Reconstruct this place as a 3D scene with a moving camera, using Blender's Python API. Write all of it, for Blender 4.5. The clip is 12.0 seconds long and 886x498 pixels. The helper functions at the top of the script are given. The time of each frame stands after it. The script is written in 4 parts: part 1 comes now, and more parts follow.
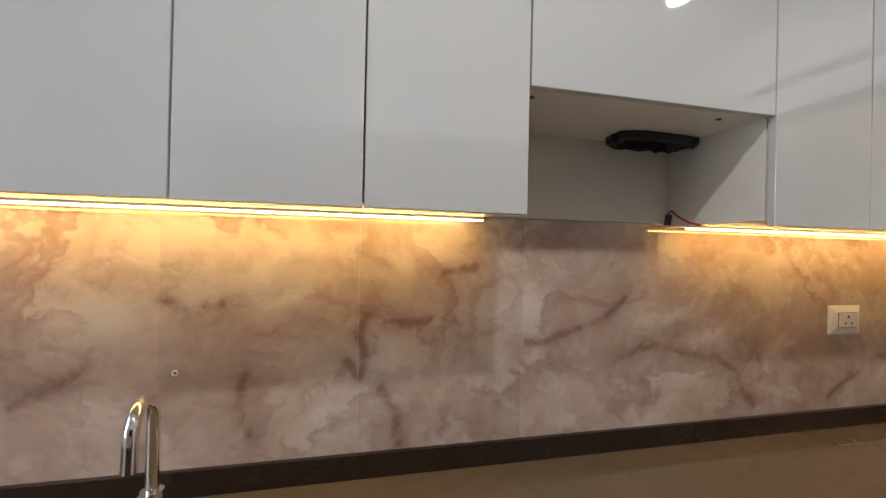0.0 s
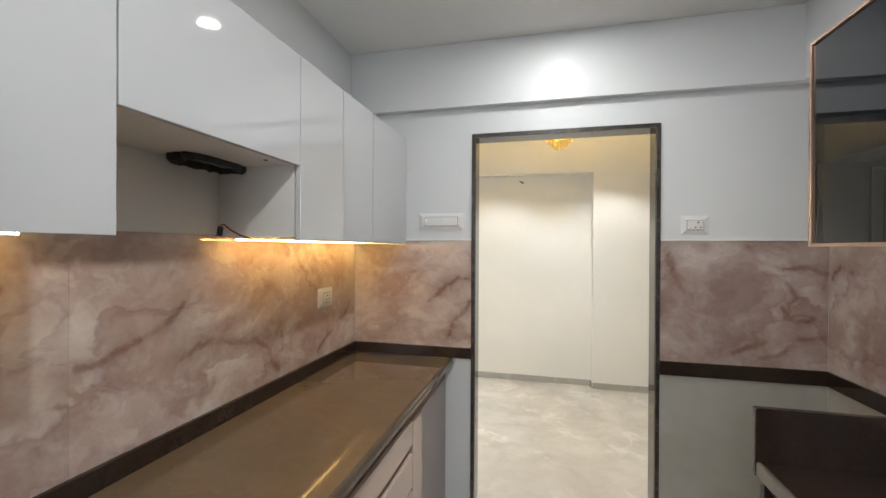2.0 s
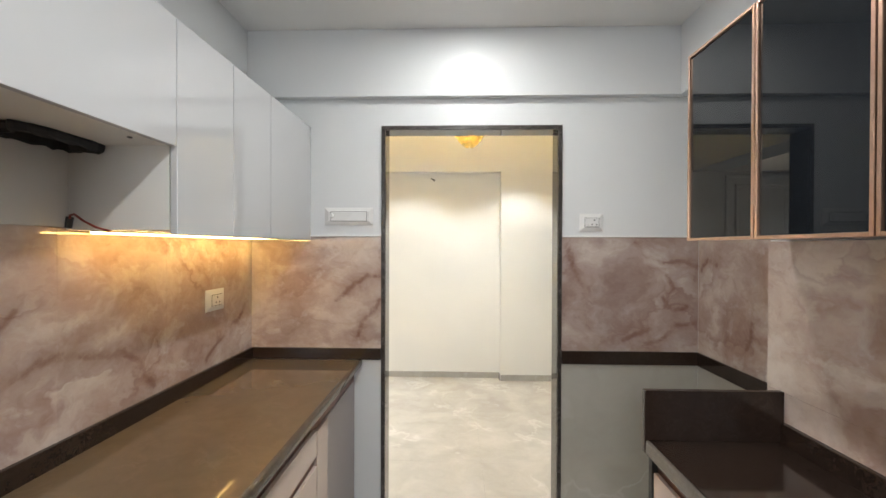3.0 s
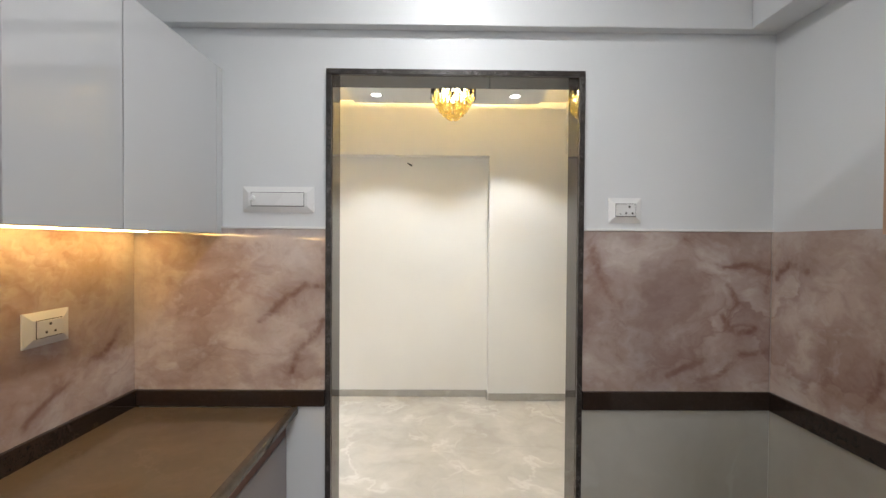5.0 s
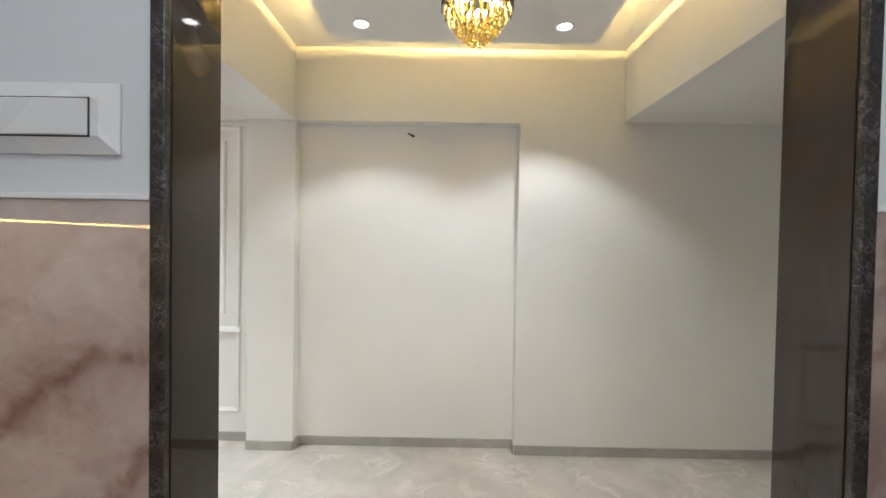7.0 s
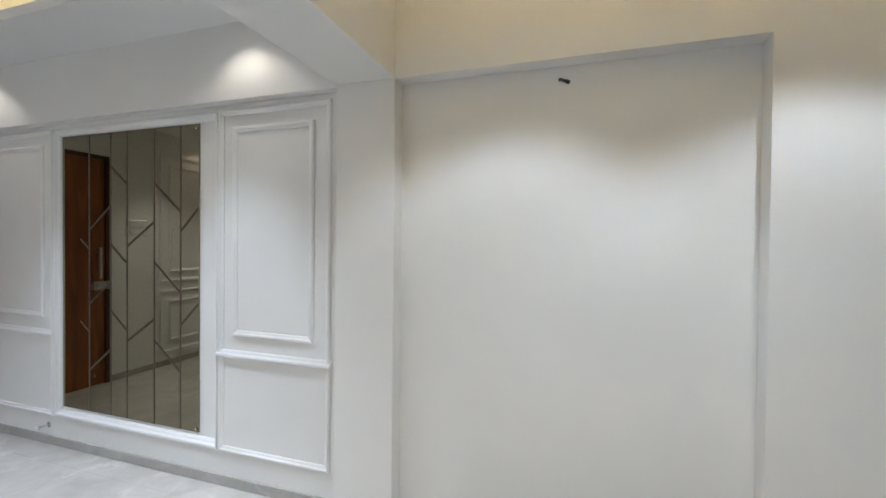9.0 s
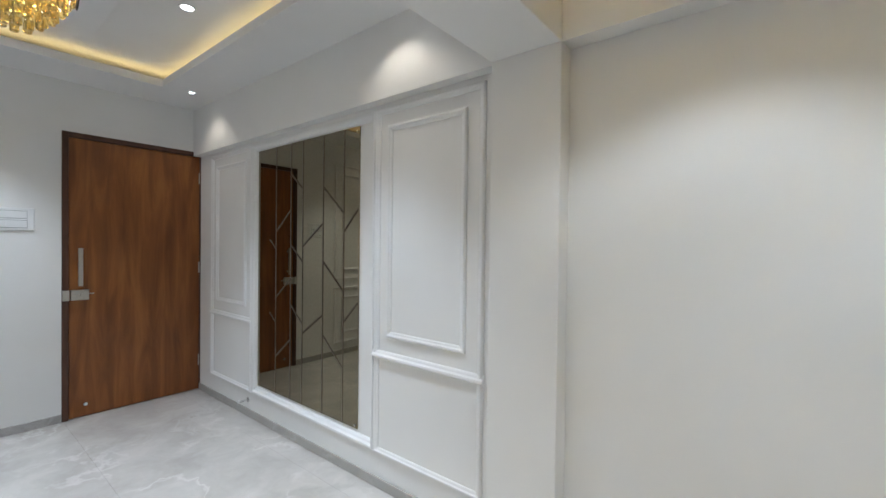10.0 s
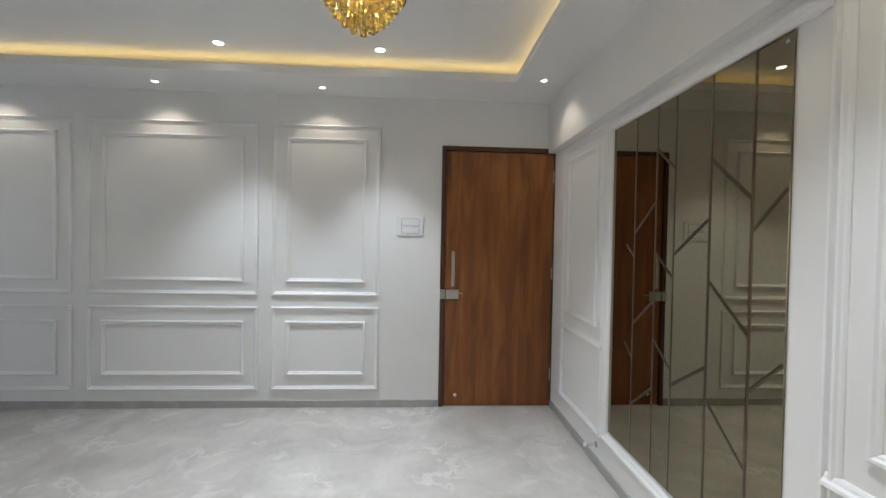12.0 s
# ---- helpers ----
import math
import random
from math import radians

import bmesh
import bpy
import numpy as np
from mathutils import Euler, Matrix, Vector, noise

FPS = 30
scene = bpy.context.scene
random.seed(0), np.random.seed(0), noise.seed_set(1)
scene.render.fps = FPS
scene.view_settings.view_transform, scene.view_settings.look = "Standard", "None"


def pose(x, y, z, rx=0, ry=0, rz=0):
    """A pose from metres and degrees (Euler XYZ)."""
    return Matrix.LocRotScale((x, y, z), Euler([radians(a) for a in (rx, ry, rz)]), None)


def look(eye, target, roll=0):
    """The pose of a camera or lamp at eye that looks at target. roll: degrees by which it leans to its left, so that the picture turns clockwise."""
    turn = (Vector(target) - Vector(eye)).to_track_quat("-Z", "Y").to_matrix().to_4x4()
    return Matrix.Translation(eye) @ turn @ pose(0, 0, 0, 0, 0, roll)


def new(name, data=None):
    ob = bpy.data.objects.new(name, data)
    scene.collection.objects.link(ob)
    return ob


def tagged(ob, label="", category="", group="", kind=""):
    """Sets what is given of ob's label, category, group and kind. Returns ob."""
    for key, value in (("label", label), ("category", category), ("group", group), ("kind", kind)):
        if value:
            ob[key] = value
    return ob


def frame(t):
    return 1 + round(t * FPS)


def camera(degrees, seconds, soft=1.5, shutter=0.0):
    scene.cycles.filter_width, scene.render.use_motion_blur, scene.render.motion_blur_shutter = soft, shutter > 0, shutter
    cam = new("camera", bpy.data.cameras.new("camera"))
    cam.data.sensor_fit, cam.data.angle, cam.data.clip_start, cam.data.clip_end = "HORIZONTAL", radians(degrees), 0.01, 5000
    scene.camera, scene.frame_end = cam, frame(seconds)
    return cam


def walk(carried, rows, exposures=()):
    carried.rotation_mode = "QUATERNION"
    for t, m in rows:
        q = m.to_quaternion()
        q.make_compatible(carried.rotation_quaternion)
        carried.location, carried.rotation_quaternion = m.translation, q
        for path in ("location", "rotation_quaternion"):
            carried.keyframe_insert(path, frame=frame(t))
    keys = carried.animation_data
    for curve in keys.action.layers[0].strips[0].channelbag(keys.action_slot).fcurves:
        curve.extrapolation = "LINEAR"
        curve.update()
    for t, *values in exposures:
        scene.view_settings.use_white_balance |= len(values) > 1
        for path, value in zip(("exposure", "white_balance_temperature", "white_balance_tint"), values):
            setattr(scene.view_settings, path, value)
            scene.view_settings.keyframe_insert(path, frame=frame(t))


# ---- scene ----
cam = camera(93.7, 12.0)
PATH = [
    (0, (-0.12, -1.965, 1.351), (-2.062, -1.49, 1.358), 1.2),
    (0.5, (-0.085, -2.066, 1.369), (-1.773, -0.993, 1.369), 0.9),
    (1, (-0.071, -2.158, 1.388), (-1.364, -0.631, 1.39), 0.7),
    (1.5, (-0.07, -2.207, 1.394), (-0.929, -0.401, 1.39), 0.4),
    (2, (-0.072, -2.225, 1.402), (-0.548, -0.283, 1.395), 0.3),
    (2.5, (-0.086, -2.225, 1.401), (-0.297, -0.236, 1.39), 0.2),
    (3, (-0.068, -2.158, 1.391), (-0.131, -0.159, 1.378), 0.2),
    (3.2, (-0.067, -2.12, 1.387), (-0.085, -0.12, 1.375), 0.1),
    (5, (-0.05, -1.508, 1.392), (-0.029, 0.491, 1.364), 0.4),
    (5.5, (-0.042, -1.264, 1.391), (-0.02, 0.736, 1.357), 0.5),
    (6, (-0.042, -1.003, 1.392), (-0.015, 0.996, 1.358), 0.7),
    (6.5, (-0.078, -0.771, 1.398), (-0.047, 1.229, 1.36), 1.0),
    (6.7, (-0.074, -0.686, 1.393), (-0.058, 1.314, 1.355), 1.0),
    (8.3, (-0.161, 0.128, 1.402), (-0.424, 2.111, 1.372), 0.7),
    (8.5, (-0.191, 0.213, 1.394), (-0.543, 2.181, 1.368), 0.6),
    (9, (-0.25, 0.407, 1.41), (-0.867, 2.309, 1.381), 0.6),
    (9.5, (-0.303, 0.525, 1.409), (-1.235, 2.294, 1.375), 0.7),
    (10, (-0.418, 0.663, 1.397), (-1.669, 2.223, 1.372), 0.7),
    (10.5, (-0.541, 0.833, 1.397), (-2.077, 2.113, 1.371), 0.8),
    (11, (-0.681, 0.983, 1.409), (-2.454, 1.909, 1.379), 0.8),
    (11.5, (-0.882, 1.075, 1.41), (-2.806, 1.619, 1.374), 0.9),
    (12, (-1.126, 1.131, 1.412), (-3.123, 1.244, 1.375), 1.0),
]
EXPOSURE = [(0, -0.32, 6950, 10), (1.2, -0.42, 6850, 10), (2.2, -0.03, 6600, 8), (3, 0.1, 6700, 8), (5, -0.12, 6550, 10), (6.6, -0.36, 6350, 9), (8.3, -0.58, 5720, 9), (9.5, -0.7, 5720, 9), (10.5, -0.8, 5850, 8), (11.4, -0.82, 6050, 9), (12, -0.72, 6080, 9)]
walk(cam, [(t, look(eye, target, roll)) for t, eye, target, roll in PATH], EXPOSURE)

# ---- light ----
world = bpy.data.worlds.new("sky")
scene.world = world
world.use_nodes = True
wn = world.node_tree
sky = wn.nodes.new("ShaderNodeTexSky")
sky.sky_type = "NISHITA"
sky.sun_disc = False
sky.sun_elevation, sky.sun_rotation = radians(25), radians(200)
wn.links.new(sky.outputs[0], wn.nodes["Background"].inputs[0])
wn.nodes["Background"].inputs[1].default_value = 0.12

WARM, SOFT, COOL = (1.0, 0.64, 0.21), (1.0, 0.86, 0.68), (0.89, 0.94, 1.0)
P_KITCHEN, P_DINING, P_WALL, P_TRAY = 13.6, 52.0, 13.0, 162.0
E_UNDER, E_COVE, E_PANEL, E_BULB = 58.0, 9.0, 440.0, 110.0


def spot(x, y, z, power, colour, degrees=100, blend=0.8, tilt=(0, 0), size=0.03):
    data = bpy.data.lights.new("downlight_beam", "SPOT")
    data.energy, data.color, data.spot_size, data.spot_blend = power, colour, radians(degrees), blend
    data.shadow_soft_size = size
    ob = new("downlight_beam", data)
    ob.matrix_world = look((x, y, z), (x + tilt[0], y + tilt[1], z - 1))
    return ob


def daylight(x, y, z, w, h, target, power, colour):
    data = bpy.data.lights.new("window_daylight", "AREA")
    data.shape, data.size, data.size_y, data.energy, data.color = "RECTANGLE", w, h, power, colour
    ob = new("window_daylight", data)
    ob.matrix_world = look((x, y, z), target)
    return ob


# ---- materials ----
def nodes_of(name):
    m = bpy.data.materials.new(name)
    m.use_nodes = True
    nt = m.node_tree
    return m, nt, nt.nodes["Principled BSDF"]


def node(nt, kind, **sockets):
    n = nt.nodes.new(kind)
    for k, v in sockets.items():
        n.inputs[k.replace("_", " ")].default_value = v
    return n


def place(nt, scale=(1, 1, 1)):
    geo = nt.nodes.new("ShaderNodeNewGeometry")
    mp = nt.nodes.new("ShaderNodeMapping")
    mp.inputs["Scale"].default_value = scale
    nt.links.new(geo.outputs["Position"], mp.inputs["Vector"])
    return mp.outputs[0]


def ramp(nt, fac, stops):
    r = nt.nodes.new("ShaderNodeValToRGB")
    e = r.color_ramp.elements
    while len(e) < len(stops):
        e.new(0.5)
    for el, (p, c) in zip(e, stops):
        el.position, el.color = p, (*c, 1)
    nt.links.new(fac, r.inputs[0])
    return r.outputs[0]


def mixed(nt, fac, a, b, mode="MIX"):
    m = nt.nodes.new("ShaderNodeMix")
    m.data_type, m.blend_type = "RGBA", mode
    for sock, v in ((m.inputs[0], fac), (m.inputs[6], a), (m.inputs[7], b)):
        if isinstance(v, (int, float)):
            sock.default_value = v
        elif isinstance(v, tuple):
            sock.default_value = (*v, 1)
        else:
            nt.links.new(v, sock)
    return m.outputs[2]


def bump(nt, p, height, strength, distance=0.002):
    b = node(nt, "ShaderNodeBump", Strength=strength, Distance=distance)
    nt.links.new(height, b.inputs["Height"])
    nt.links.new(b.outputs[0], p.inputs["Normal"])


def paint(name, colour, rough=0.55, vary=0.05, relief=0.12, gloss=0.5):
    """Paint or laminate: slight mottling at two scales, roller texture."""
    m, nt, p = nodes_of(name)
    v = place(nt)
    big, fine = node(nt, "ShaderNodeTexNoise", Scale=1.7, Detail=3.0), node(nt, "ShaderNodeTexNoise", Scale=190.0, Detail=2.0)
    for n in (big, fine):
        nt.links.new(v, n.inputs["Vector"])
    dark = tuple(c * (1 - vary) for c in colour)
    nt.links.new(ramp(nt, big.outputs[0], [(0.3, dark), (0.7, colour)]), p.inputs["Base Color"])
    rr = nt.nodes.new("ShaderNodeMapRange")
    rr.inputs[3].default_value, rr.inputs[4].default_value = rough * 0.85, min(1, rough * 1.15)
    nt.links.new(big.outputs[0], rr.inputs[0])
    nt.links.new(rr.outputs[0], p.inputs["Roughness"])
    p.inputs["Specular IOR Level"].default_value = gloss
    if relief:
        bump(nt, p, fine.outputs[0], relief, 0.0008)
    return m


def metal(name, colour, rough):
    m, nt, p = nodes_of(name)
    p.inputs["Metallic"].default_value = 1
    v = place(nt, (1, 1, 1))
    n = node(nt, "ShaderNodeTexNoise", Scale=60.0, Detail=2.0)
    nt.links.new(v, n.inputs["Vector"])
    nt.links.new(ramp(nt, n.outputs[0], [(0.3, tuple(c * 0.9 for c in colour)), (0.7, colour)]), p.inputs["Base Color"])
    p.inputs["Roughness"].default_value = rough
    return m


def stone(name, base, light, vein, scale, rough, vein_width=0.03, vein_mix=0.8, cloud_mix=1.0, warp=0.6, streak=(1, 1, 1)):
    """Polished veined stone: clouded body and thin warped veins in world metres."""
    m, nt, p = nodes_of(name)
    v = place(nt, streak)
    w = node(nt, "ShaderNodeTexNoise", Scale=scale * 0.7, Detail=4.0)
    nt.links.new(v, w.inputs["Vector"])
    add = nt.nodes.new("ShaderNodeVectorMath")
    add.operation = "MULTIPLY_ADD"
    add.inputs[1].default_value = (warp, warp, warp)
    nt.links.new(w.outputs["Color"], add.inputs[0])
    nt.links.new(v, add.inputs[2])
    cloud = node(nt, "ShaderNodeTexNoise", Scale=scale, Detail=7.0, Roughness=0.6)
    nt.links.new(add.outputs[0], cloud.inputs["Vector"])
    body = ramp(nt, cloud.outputs[0], [(0.33, base), (0.5, tuple((a + b) / 2 for a, b in zip(base, light))), (0.66, light)])
    vn = node(nt, "ShaderNodeTexNoise", Scale=scale * 0.55, Detail=5.0, Roughness=0.55)
    nt.links.new(add.outputs[0], vn.inputs["Vector"])
    line = nt.nodes.new("ShaderNodeMath")
    line.operation = "SUBTRACT"
    line.inputs[1].default_value = 0.5
    nt.links.new(vn.outputs[0], line.inputs[0])
    ab = nt.nodes.new("ShaderNodeMath")
    ab.operation = "ABSOLUTE"
    nt.links.new(line.outputs[0], ab.inputs[0])
    mask = ramp(nt, ab.outputs[0], [(0.0, (vein_mix,) * 3), (vein_width, (0, 0, 0))])
    patch = node(nt, "ShaderNodeTexNoise", Scale=scale * 0.9, Detail=2.0)
    nt.links.new(v, patch.inputs["Vector"])
    pm = ramp(nt, patch.outputs[0], [(0.42, (0, 0, 0)), (0.6, (1, 1, 1))])
    mk = mixed(nt, 1.0, mask, pm, "MULTIPLY")
    nt.links.new(mixed(nt, mk, body, vein), p.inputs["Base Color"])
    rr = nt.nodes.new("ShaderNodeMapRange")
    rr.inputs[3].default_value, rr.inputs[4].default_value = rough * 0.7, rough * 1.4
    nt.links.new(cloud.outputs[0], rr.inputs[0])
    nt.links.new(rr.outputs[0], p.inputs["Roughness"])
    return m


VEINS_WEST = (((-1.487, 1.112), (-1.43, 1.108), (-1.365, 1.13), (-1.23, 1.176), (-1.184, 1.225)),
              ((-1.187, 1.06), (-1.128, 1.083), (-1.015, 1.075), (-0.848, 1.043), (-0.782, 0.993), (-0.761, 0.938), (-0.72, 0.892)),
              ((-0.403, 0.899), (-0.283, 0.972), (-0.16, 1.026), (-0.045, 1.104)),
              ((-1.706, 1.285), (-1.667, 1.307), (-1.627, 1.309)), ((-1.852, 1.175), (-1.791, 1.167), (-1.749, 1.178)),
              ((-1.949, 1.077), (-1.92, 1.038), (-1.907, 1.09), (-1.914, 1.151), (-1.905, 1.19)),
              ((-1.862, 1.01), (-1.829, 0.955), (-1.818, 0.876)), ((-2.17, 1.058), (-2.182, 0.998), (-2.159, 0.924)),
              ((-2.337, 1.235), (-2.292, 1.201), (-2.22, 1.216)), ((-2.607, 1.017), (-2.55, 1.047), (-2.482, 1.091)))
VEINS_DOOR = (((-0.688, 1.11), (-0.643, 1.152), (-0.592, 1.203), (-0.541, 1.229), (-0.471, 1.236)), ((-0.572, 0.927), (-0.56, 0.992), (-0.502, 1.056), (-0.462, 1.108)),
              ((0.852, 1.416), (0.897, 1.348), (0.985, 1.312), (1.097, 1.319), (1.155, 1.294), (1.149, 1.22)), ((0.988, 1.132), (1.039, 1.064), (1.101, 1.089)),
              ((0.785, 0.919), (0.853, 0.944), (0.921, 0.97)), ((0.917, 0.882), (0.979, 0.92), (1.04, 0.983), (1.153, 1.008)),
              ((0.517, 1.377), (0.544, 1.253), (0.582, 1.192)), ((0.91, 1.293), (0.998, 1.256), (1.037, 1.182), (1.001, 1.095)))
VEINS_EAST = (((-0.033, 1.272), (-0.083, 1.329), (-0.156, 1.299)), ((-0.358, 0.964), (-0.392, 1.014), (-0.396, 1.071)))


def vein_lines():
    for veins, at in ((VEINS_WEST, lambda h, z: Vector((-1.142, h, z))), (VEINS_DOOR, lambda h, z: Vector((h, -0.008, z))), (VEINS_EAST, lambda h, z: Vector((1.164, h, z)))):
        for line in veins:
            for a, b in zip(line, line[1:]):
                yield at(*a), at(*b)


def wobble(nt):
    """World place, shaken a little, shared by all the veins of one material."""
    if "wobble" not in nt.nodes:
        n = node(nt, "ShaderNodeTexNoise", Scale=11.0, Detail=6.0, Roughness=0.62)
        v = place(nt)
        nt.links.new(v, n.inputs["Vector"])
        m = nt.nodes.new("ShaderNodeVectorMath")
        m.name, m.operation = "wobble", "MULTIPLY_ADD"
        m.inputs[1].default_value = (0.05, 0.05, 0.05)
        nt.links.new(n.outputs["Color"], m.inputs[0])
        off = nt.nodes.new("ShaderNodeVectorMath")
        off.operation = "SUBTRACT"
        off.inputs[1].default_value = (0.025, 0.025, 0.025)
        nt.links.new(v, off.inputs[0])
        nt.links.new(off.outputs[0], m.inputs[2])
    return nt.nodes["wobble"].outputs[0]


def onyx(name, deep=0.0):
    """Pink-brown onyx-look tile: pale clouds, rust smoke and a few branching rust veins; deep: how far it is mixed
    towards dark mauve-brown.
    """
    m, nt, p = nodes_of(name)
    v = place(nt, (1, 1, 1.25))
    w = node(nt, "ShaderNodeTexNoise", Scale=2.0, Detail=5.0, Roughness=0.6)
    nt.links.new(v, w.inputs["Vector"])
    add = nt.nodes.new("ShaderNodeVectorMath")
    add.operation = "MULTIPLY_ADD"
    add.inputs[1].default_value = (0.5, 0.5, 0.5)
    nt.links.new(w.outputs["Color"], add.inputs[0])
    nt.links.new(v, add.inputs[2])
    c1 = node(nt, "ShaderNodeTexNoise", Scale=2.7, Detail=6.0, Roughness=0.57)
    c2 = node(nt, "ShaderNodeTexNoise", Scale=1.9, Detail=7.0, Roughness=0.58)
    c3 = node(nt, "ShaderNodeTexNoise", Scale=6.5, Detail=6.0, Roughness=0.6)
    c5 = node(nt, "ShaderNodeTexNoise", Scale=2.6, Detail=4.5, Roughness=0.52, Distortion=0.3)
    c6 = node(nt, "ShaderNodeTexNoise", Scale=1.6, Detail=2.0)
    for n in (c1, c2, c3, c5, c6):
        nt.links.new(add.outputs[0], n.inputs["Vector"])
    body = ramp(nt, c1.outputs[0], [(0.29, (0.345, 0.25, 0.22)), (0.40, (0.46, 0.36, 0.32)), (0.47, (0.55, 0.455, 0.41)), (0.55, (0.61, 0.525, 0.48)), (0.68, (0.665, 0.61, 0.58))])
    smoke = ramp(nt, c2.outputs[0], [(0.46, (0, 0, 0)), (0.55, (0.32, 0.32, 0.32)), (0.66, (0.72, 0.72, 0.72))])
    body = mixed(nt, smoke, body, (0.37, 0.245, 0.20))
    # cloud rims: a mauve shade that deepens towards one side and breaks off sharply
    rim = ramp(nt, c5.outputs[0], [(0.42, (0, 0, 0)), (0.50, (0.55, 0.55, 0.55)), (0.525, (0, 0, 0)), (0.58, (0, 0, 0)), (0.63, (0.36, 0.36, 0.36)), (0.65, (0, 0, 0))])
    where = ramp(nt, c6.outputs[0], [(0.44, (0, 0, 0)), (0.60, (1, 1, 1))])
    body = mixed(nt, mixed(nt, 1.0, rim, where, "MULTIPLY"), body, (0.27, 0.155, 0.135))
    c4 = node(nt, "ShaderNodeTexNoise", Scale=15.0, Detail=5.0, Roughness=0.62, Distortion=0.6)
    nt.links.new(add.outputs[0], c4.inputs["Vector"])
    fleck = ramp(nt, c4.outputs[0], [(0.34, (0.88, 0.84, 0.82)), (0.5, (1, 1, 1)), (0.68, (1.05, 1.05, 1.05))])
    body = mixed(nt, 0.75, body, fleck, "MULTIPLY")
    pale = ramp(nt, c3.outputs[0], [(0.55, (0, 0, 0)), (0.70, (0.5, 0.5, 0.5))])
    body = mixed(nt, pale, body, (0.68, 0.63, 0.61))
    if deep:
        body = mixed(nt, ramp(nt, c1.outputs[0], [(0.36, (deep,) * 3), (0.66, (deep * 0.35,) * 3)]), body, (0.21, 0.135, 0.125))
    # long rust veins, each a bent line across the tiles
    soft = None
    for seg_a, seg_b in vein_lines():
        ba = seg_b - seg_a
        pa = nt.nodes.new("ShaderNodeVectorMath")
        pa.operation = "SUBTRACT"
        pa.inputs[1].default_value = seg_a
        nt.links.new(wobble(nt), pa.inputs[0])
        dot = nt.nodes.new("ShaderNodeVectorMath")
        dot.operation = "DOT_PRODUCT"
        dot.inputs[1].default_value = ba / ba.length_squared
        nt.links.new(pa.outputs[0], dot.inputs[0])
        cl = nt.nodes.new("ShaderNodeClamp")
        nt.links.new(dot.outputs["Value"], cl.inputs[0])
        along = nt.nodes.new("ShaderNodeVectorMath")
        along.operation = "SCALE"
        along.inputs[0].default_value = ba
        nt.links.new(cl.outputs[0], along.inputs["Scale"])
        far = nt.nodes.new("ShaderNodeVectorMath")
        far.operation = "DISTANCE"
        nt.links.new(pa.outputs[0], far.inputs[0])
        nt.links.new(along.outputs[0], far.inputs[1])
        if soft is None:
            soft = far.outputs["Value"]
        else:
            least = nt.nodes.new("ShaderNodeMath")
            least.operation = "MINIMUM"
            nt.links.new(soft, least.inputs[0])
            nt.links.new(far.outputs["Value"], least.inputs[1])
            soft = least.outputs[0]
    mask = ramp(nt, soft, [(0.0, (0.85, 0.85, 0.85)), (0.008, (0.68, 0.68, 0.68)), (0.016, (0.34, 0.34, 0.34)), (0.035, (0.17, 0.17, 0.17)), (0.09, (0, 0, 0))])
    worn = ramp(nt, c3.outputs[0], [(0.36, (0.25, 0.25, 0.25)), (0.55, (1, 1, 1))])
    col = mixed(nt, mixed(nt, 1.0, mask, worn, "MULTIPLY"), body, (0.20, 0.098, 0.075))
    info = nt.nodes.new("ShaderNodeObjectInfo")
    tint = ramp(nt, info.outputs["Random"], [(0.0, (0.9, 0.9, 0.9)), (1.0, (1.04, 1.03, 1.02))])
    nt.links.new(mixed(nt, 1.0, col, tint, "MULTIPLY"), p.inputs["Base Color"])
    p.inputs["Roughness"].default_value = 0.03
    return m


def timber(name, a, b, c):
    m, nt, p = nodes_of(name)
    v = place(nt, (1, 4.2, 0.5))
    w = node(nt, "ShaderNodeTexNoise", Scale=1.6, Detail=3.0)
    nt.links.new(v, w.inputs["Vector"])
    n1 = node(nt, "ShaderNodeTexNoise", Scale=2.6, Detail=6.0, Roughness=0.55, Distortion=0.6)
    nt.links.new(v, n1.inputs["Vector"])
    fine = node(nt, "ShaderNodeTexNoise", Scale=60.0, Detail=3.0)
    nt.links.new(place(nt, (1, 5, 0.12)), fine.inputs["Vector"])
    col = ramp(nt, n1.outputs[0], [(0.34, a), (0.5, b), (0.66, c)])
    grain = ramp(nt, fine.outputs[0], [(0.35, (0.88, 0.87, 0.86)), (0.6, (1, 1, 1))])
    nt.links.new(mixed(nt, 0.7, col, grain, "MULTIPLY"), p.inputs["Base Color"])
    p.inputs["Roughness"].default_value = 0.38
    bump(nt, p, fine.outputs[0], 0.12, 0.0006)
    return m


def glow(name, colour, strength):
    m, nt, p = nodes_of(name)
    p.inputs["Base Color"].default_value = (*colour, 1)
    p.inputs["Emission Color"].default_value = (*colour, 1)
    p.inputs["Emission Strength"].default_value = strength
    return m


M_WALL = paint("wall_paint", (0.80, 0.79, 0.765), 0.6)
M_KWALL = paint("kitchen_wall_paint", (0.72, 0.735, 0.745), 0.33, gloss=0.35)
M_CEIL = paint("ceiling_paint", (0.80, 0.795, 0.78), 0.7)
M_TRIM = paint("moulding_paint", (0.82, 0.815, 0.80), 0.42, 0.03, 0.05)
M_LAM = paint("white_gloss_laminate", (0.57, 0.58, 0.595), 0.025, 0.03, 0.0, 1.0)
M_CARCASS = paint("white_board", (0.70, 0.69, 0.66), 0.4, 0.04, 0.03)
M_DRAWER = paint("rose_beige_laminate", (0.56, 0.46, 0.42), 0.2, 0.05, 0.0)
M_END = paint("mauve_grey_laminate", (0.27, 0.24, 0.245), 0.3, 0.05, 0.0)
M_BLACK = paint("black_paint", (0.012, 0.012, 0.013), 0.5, 0.1, 0.0)
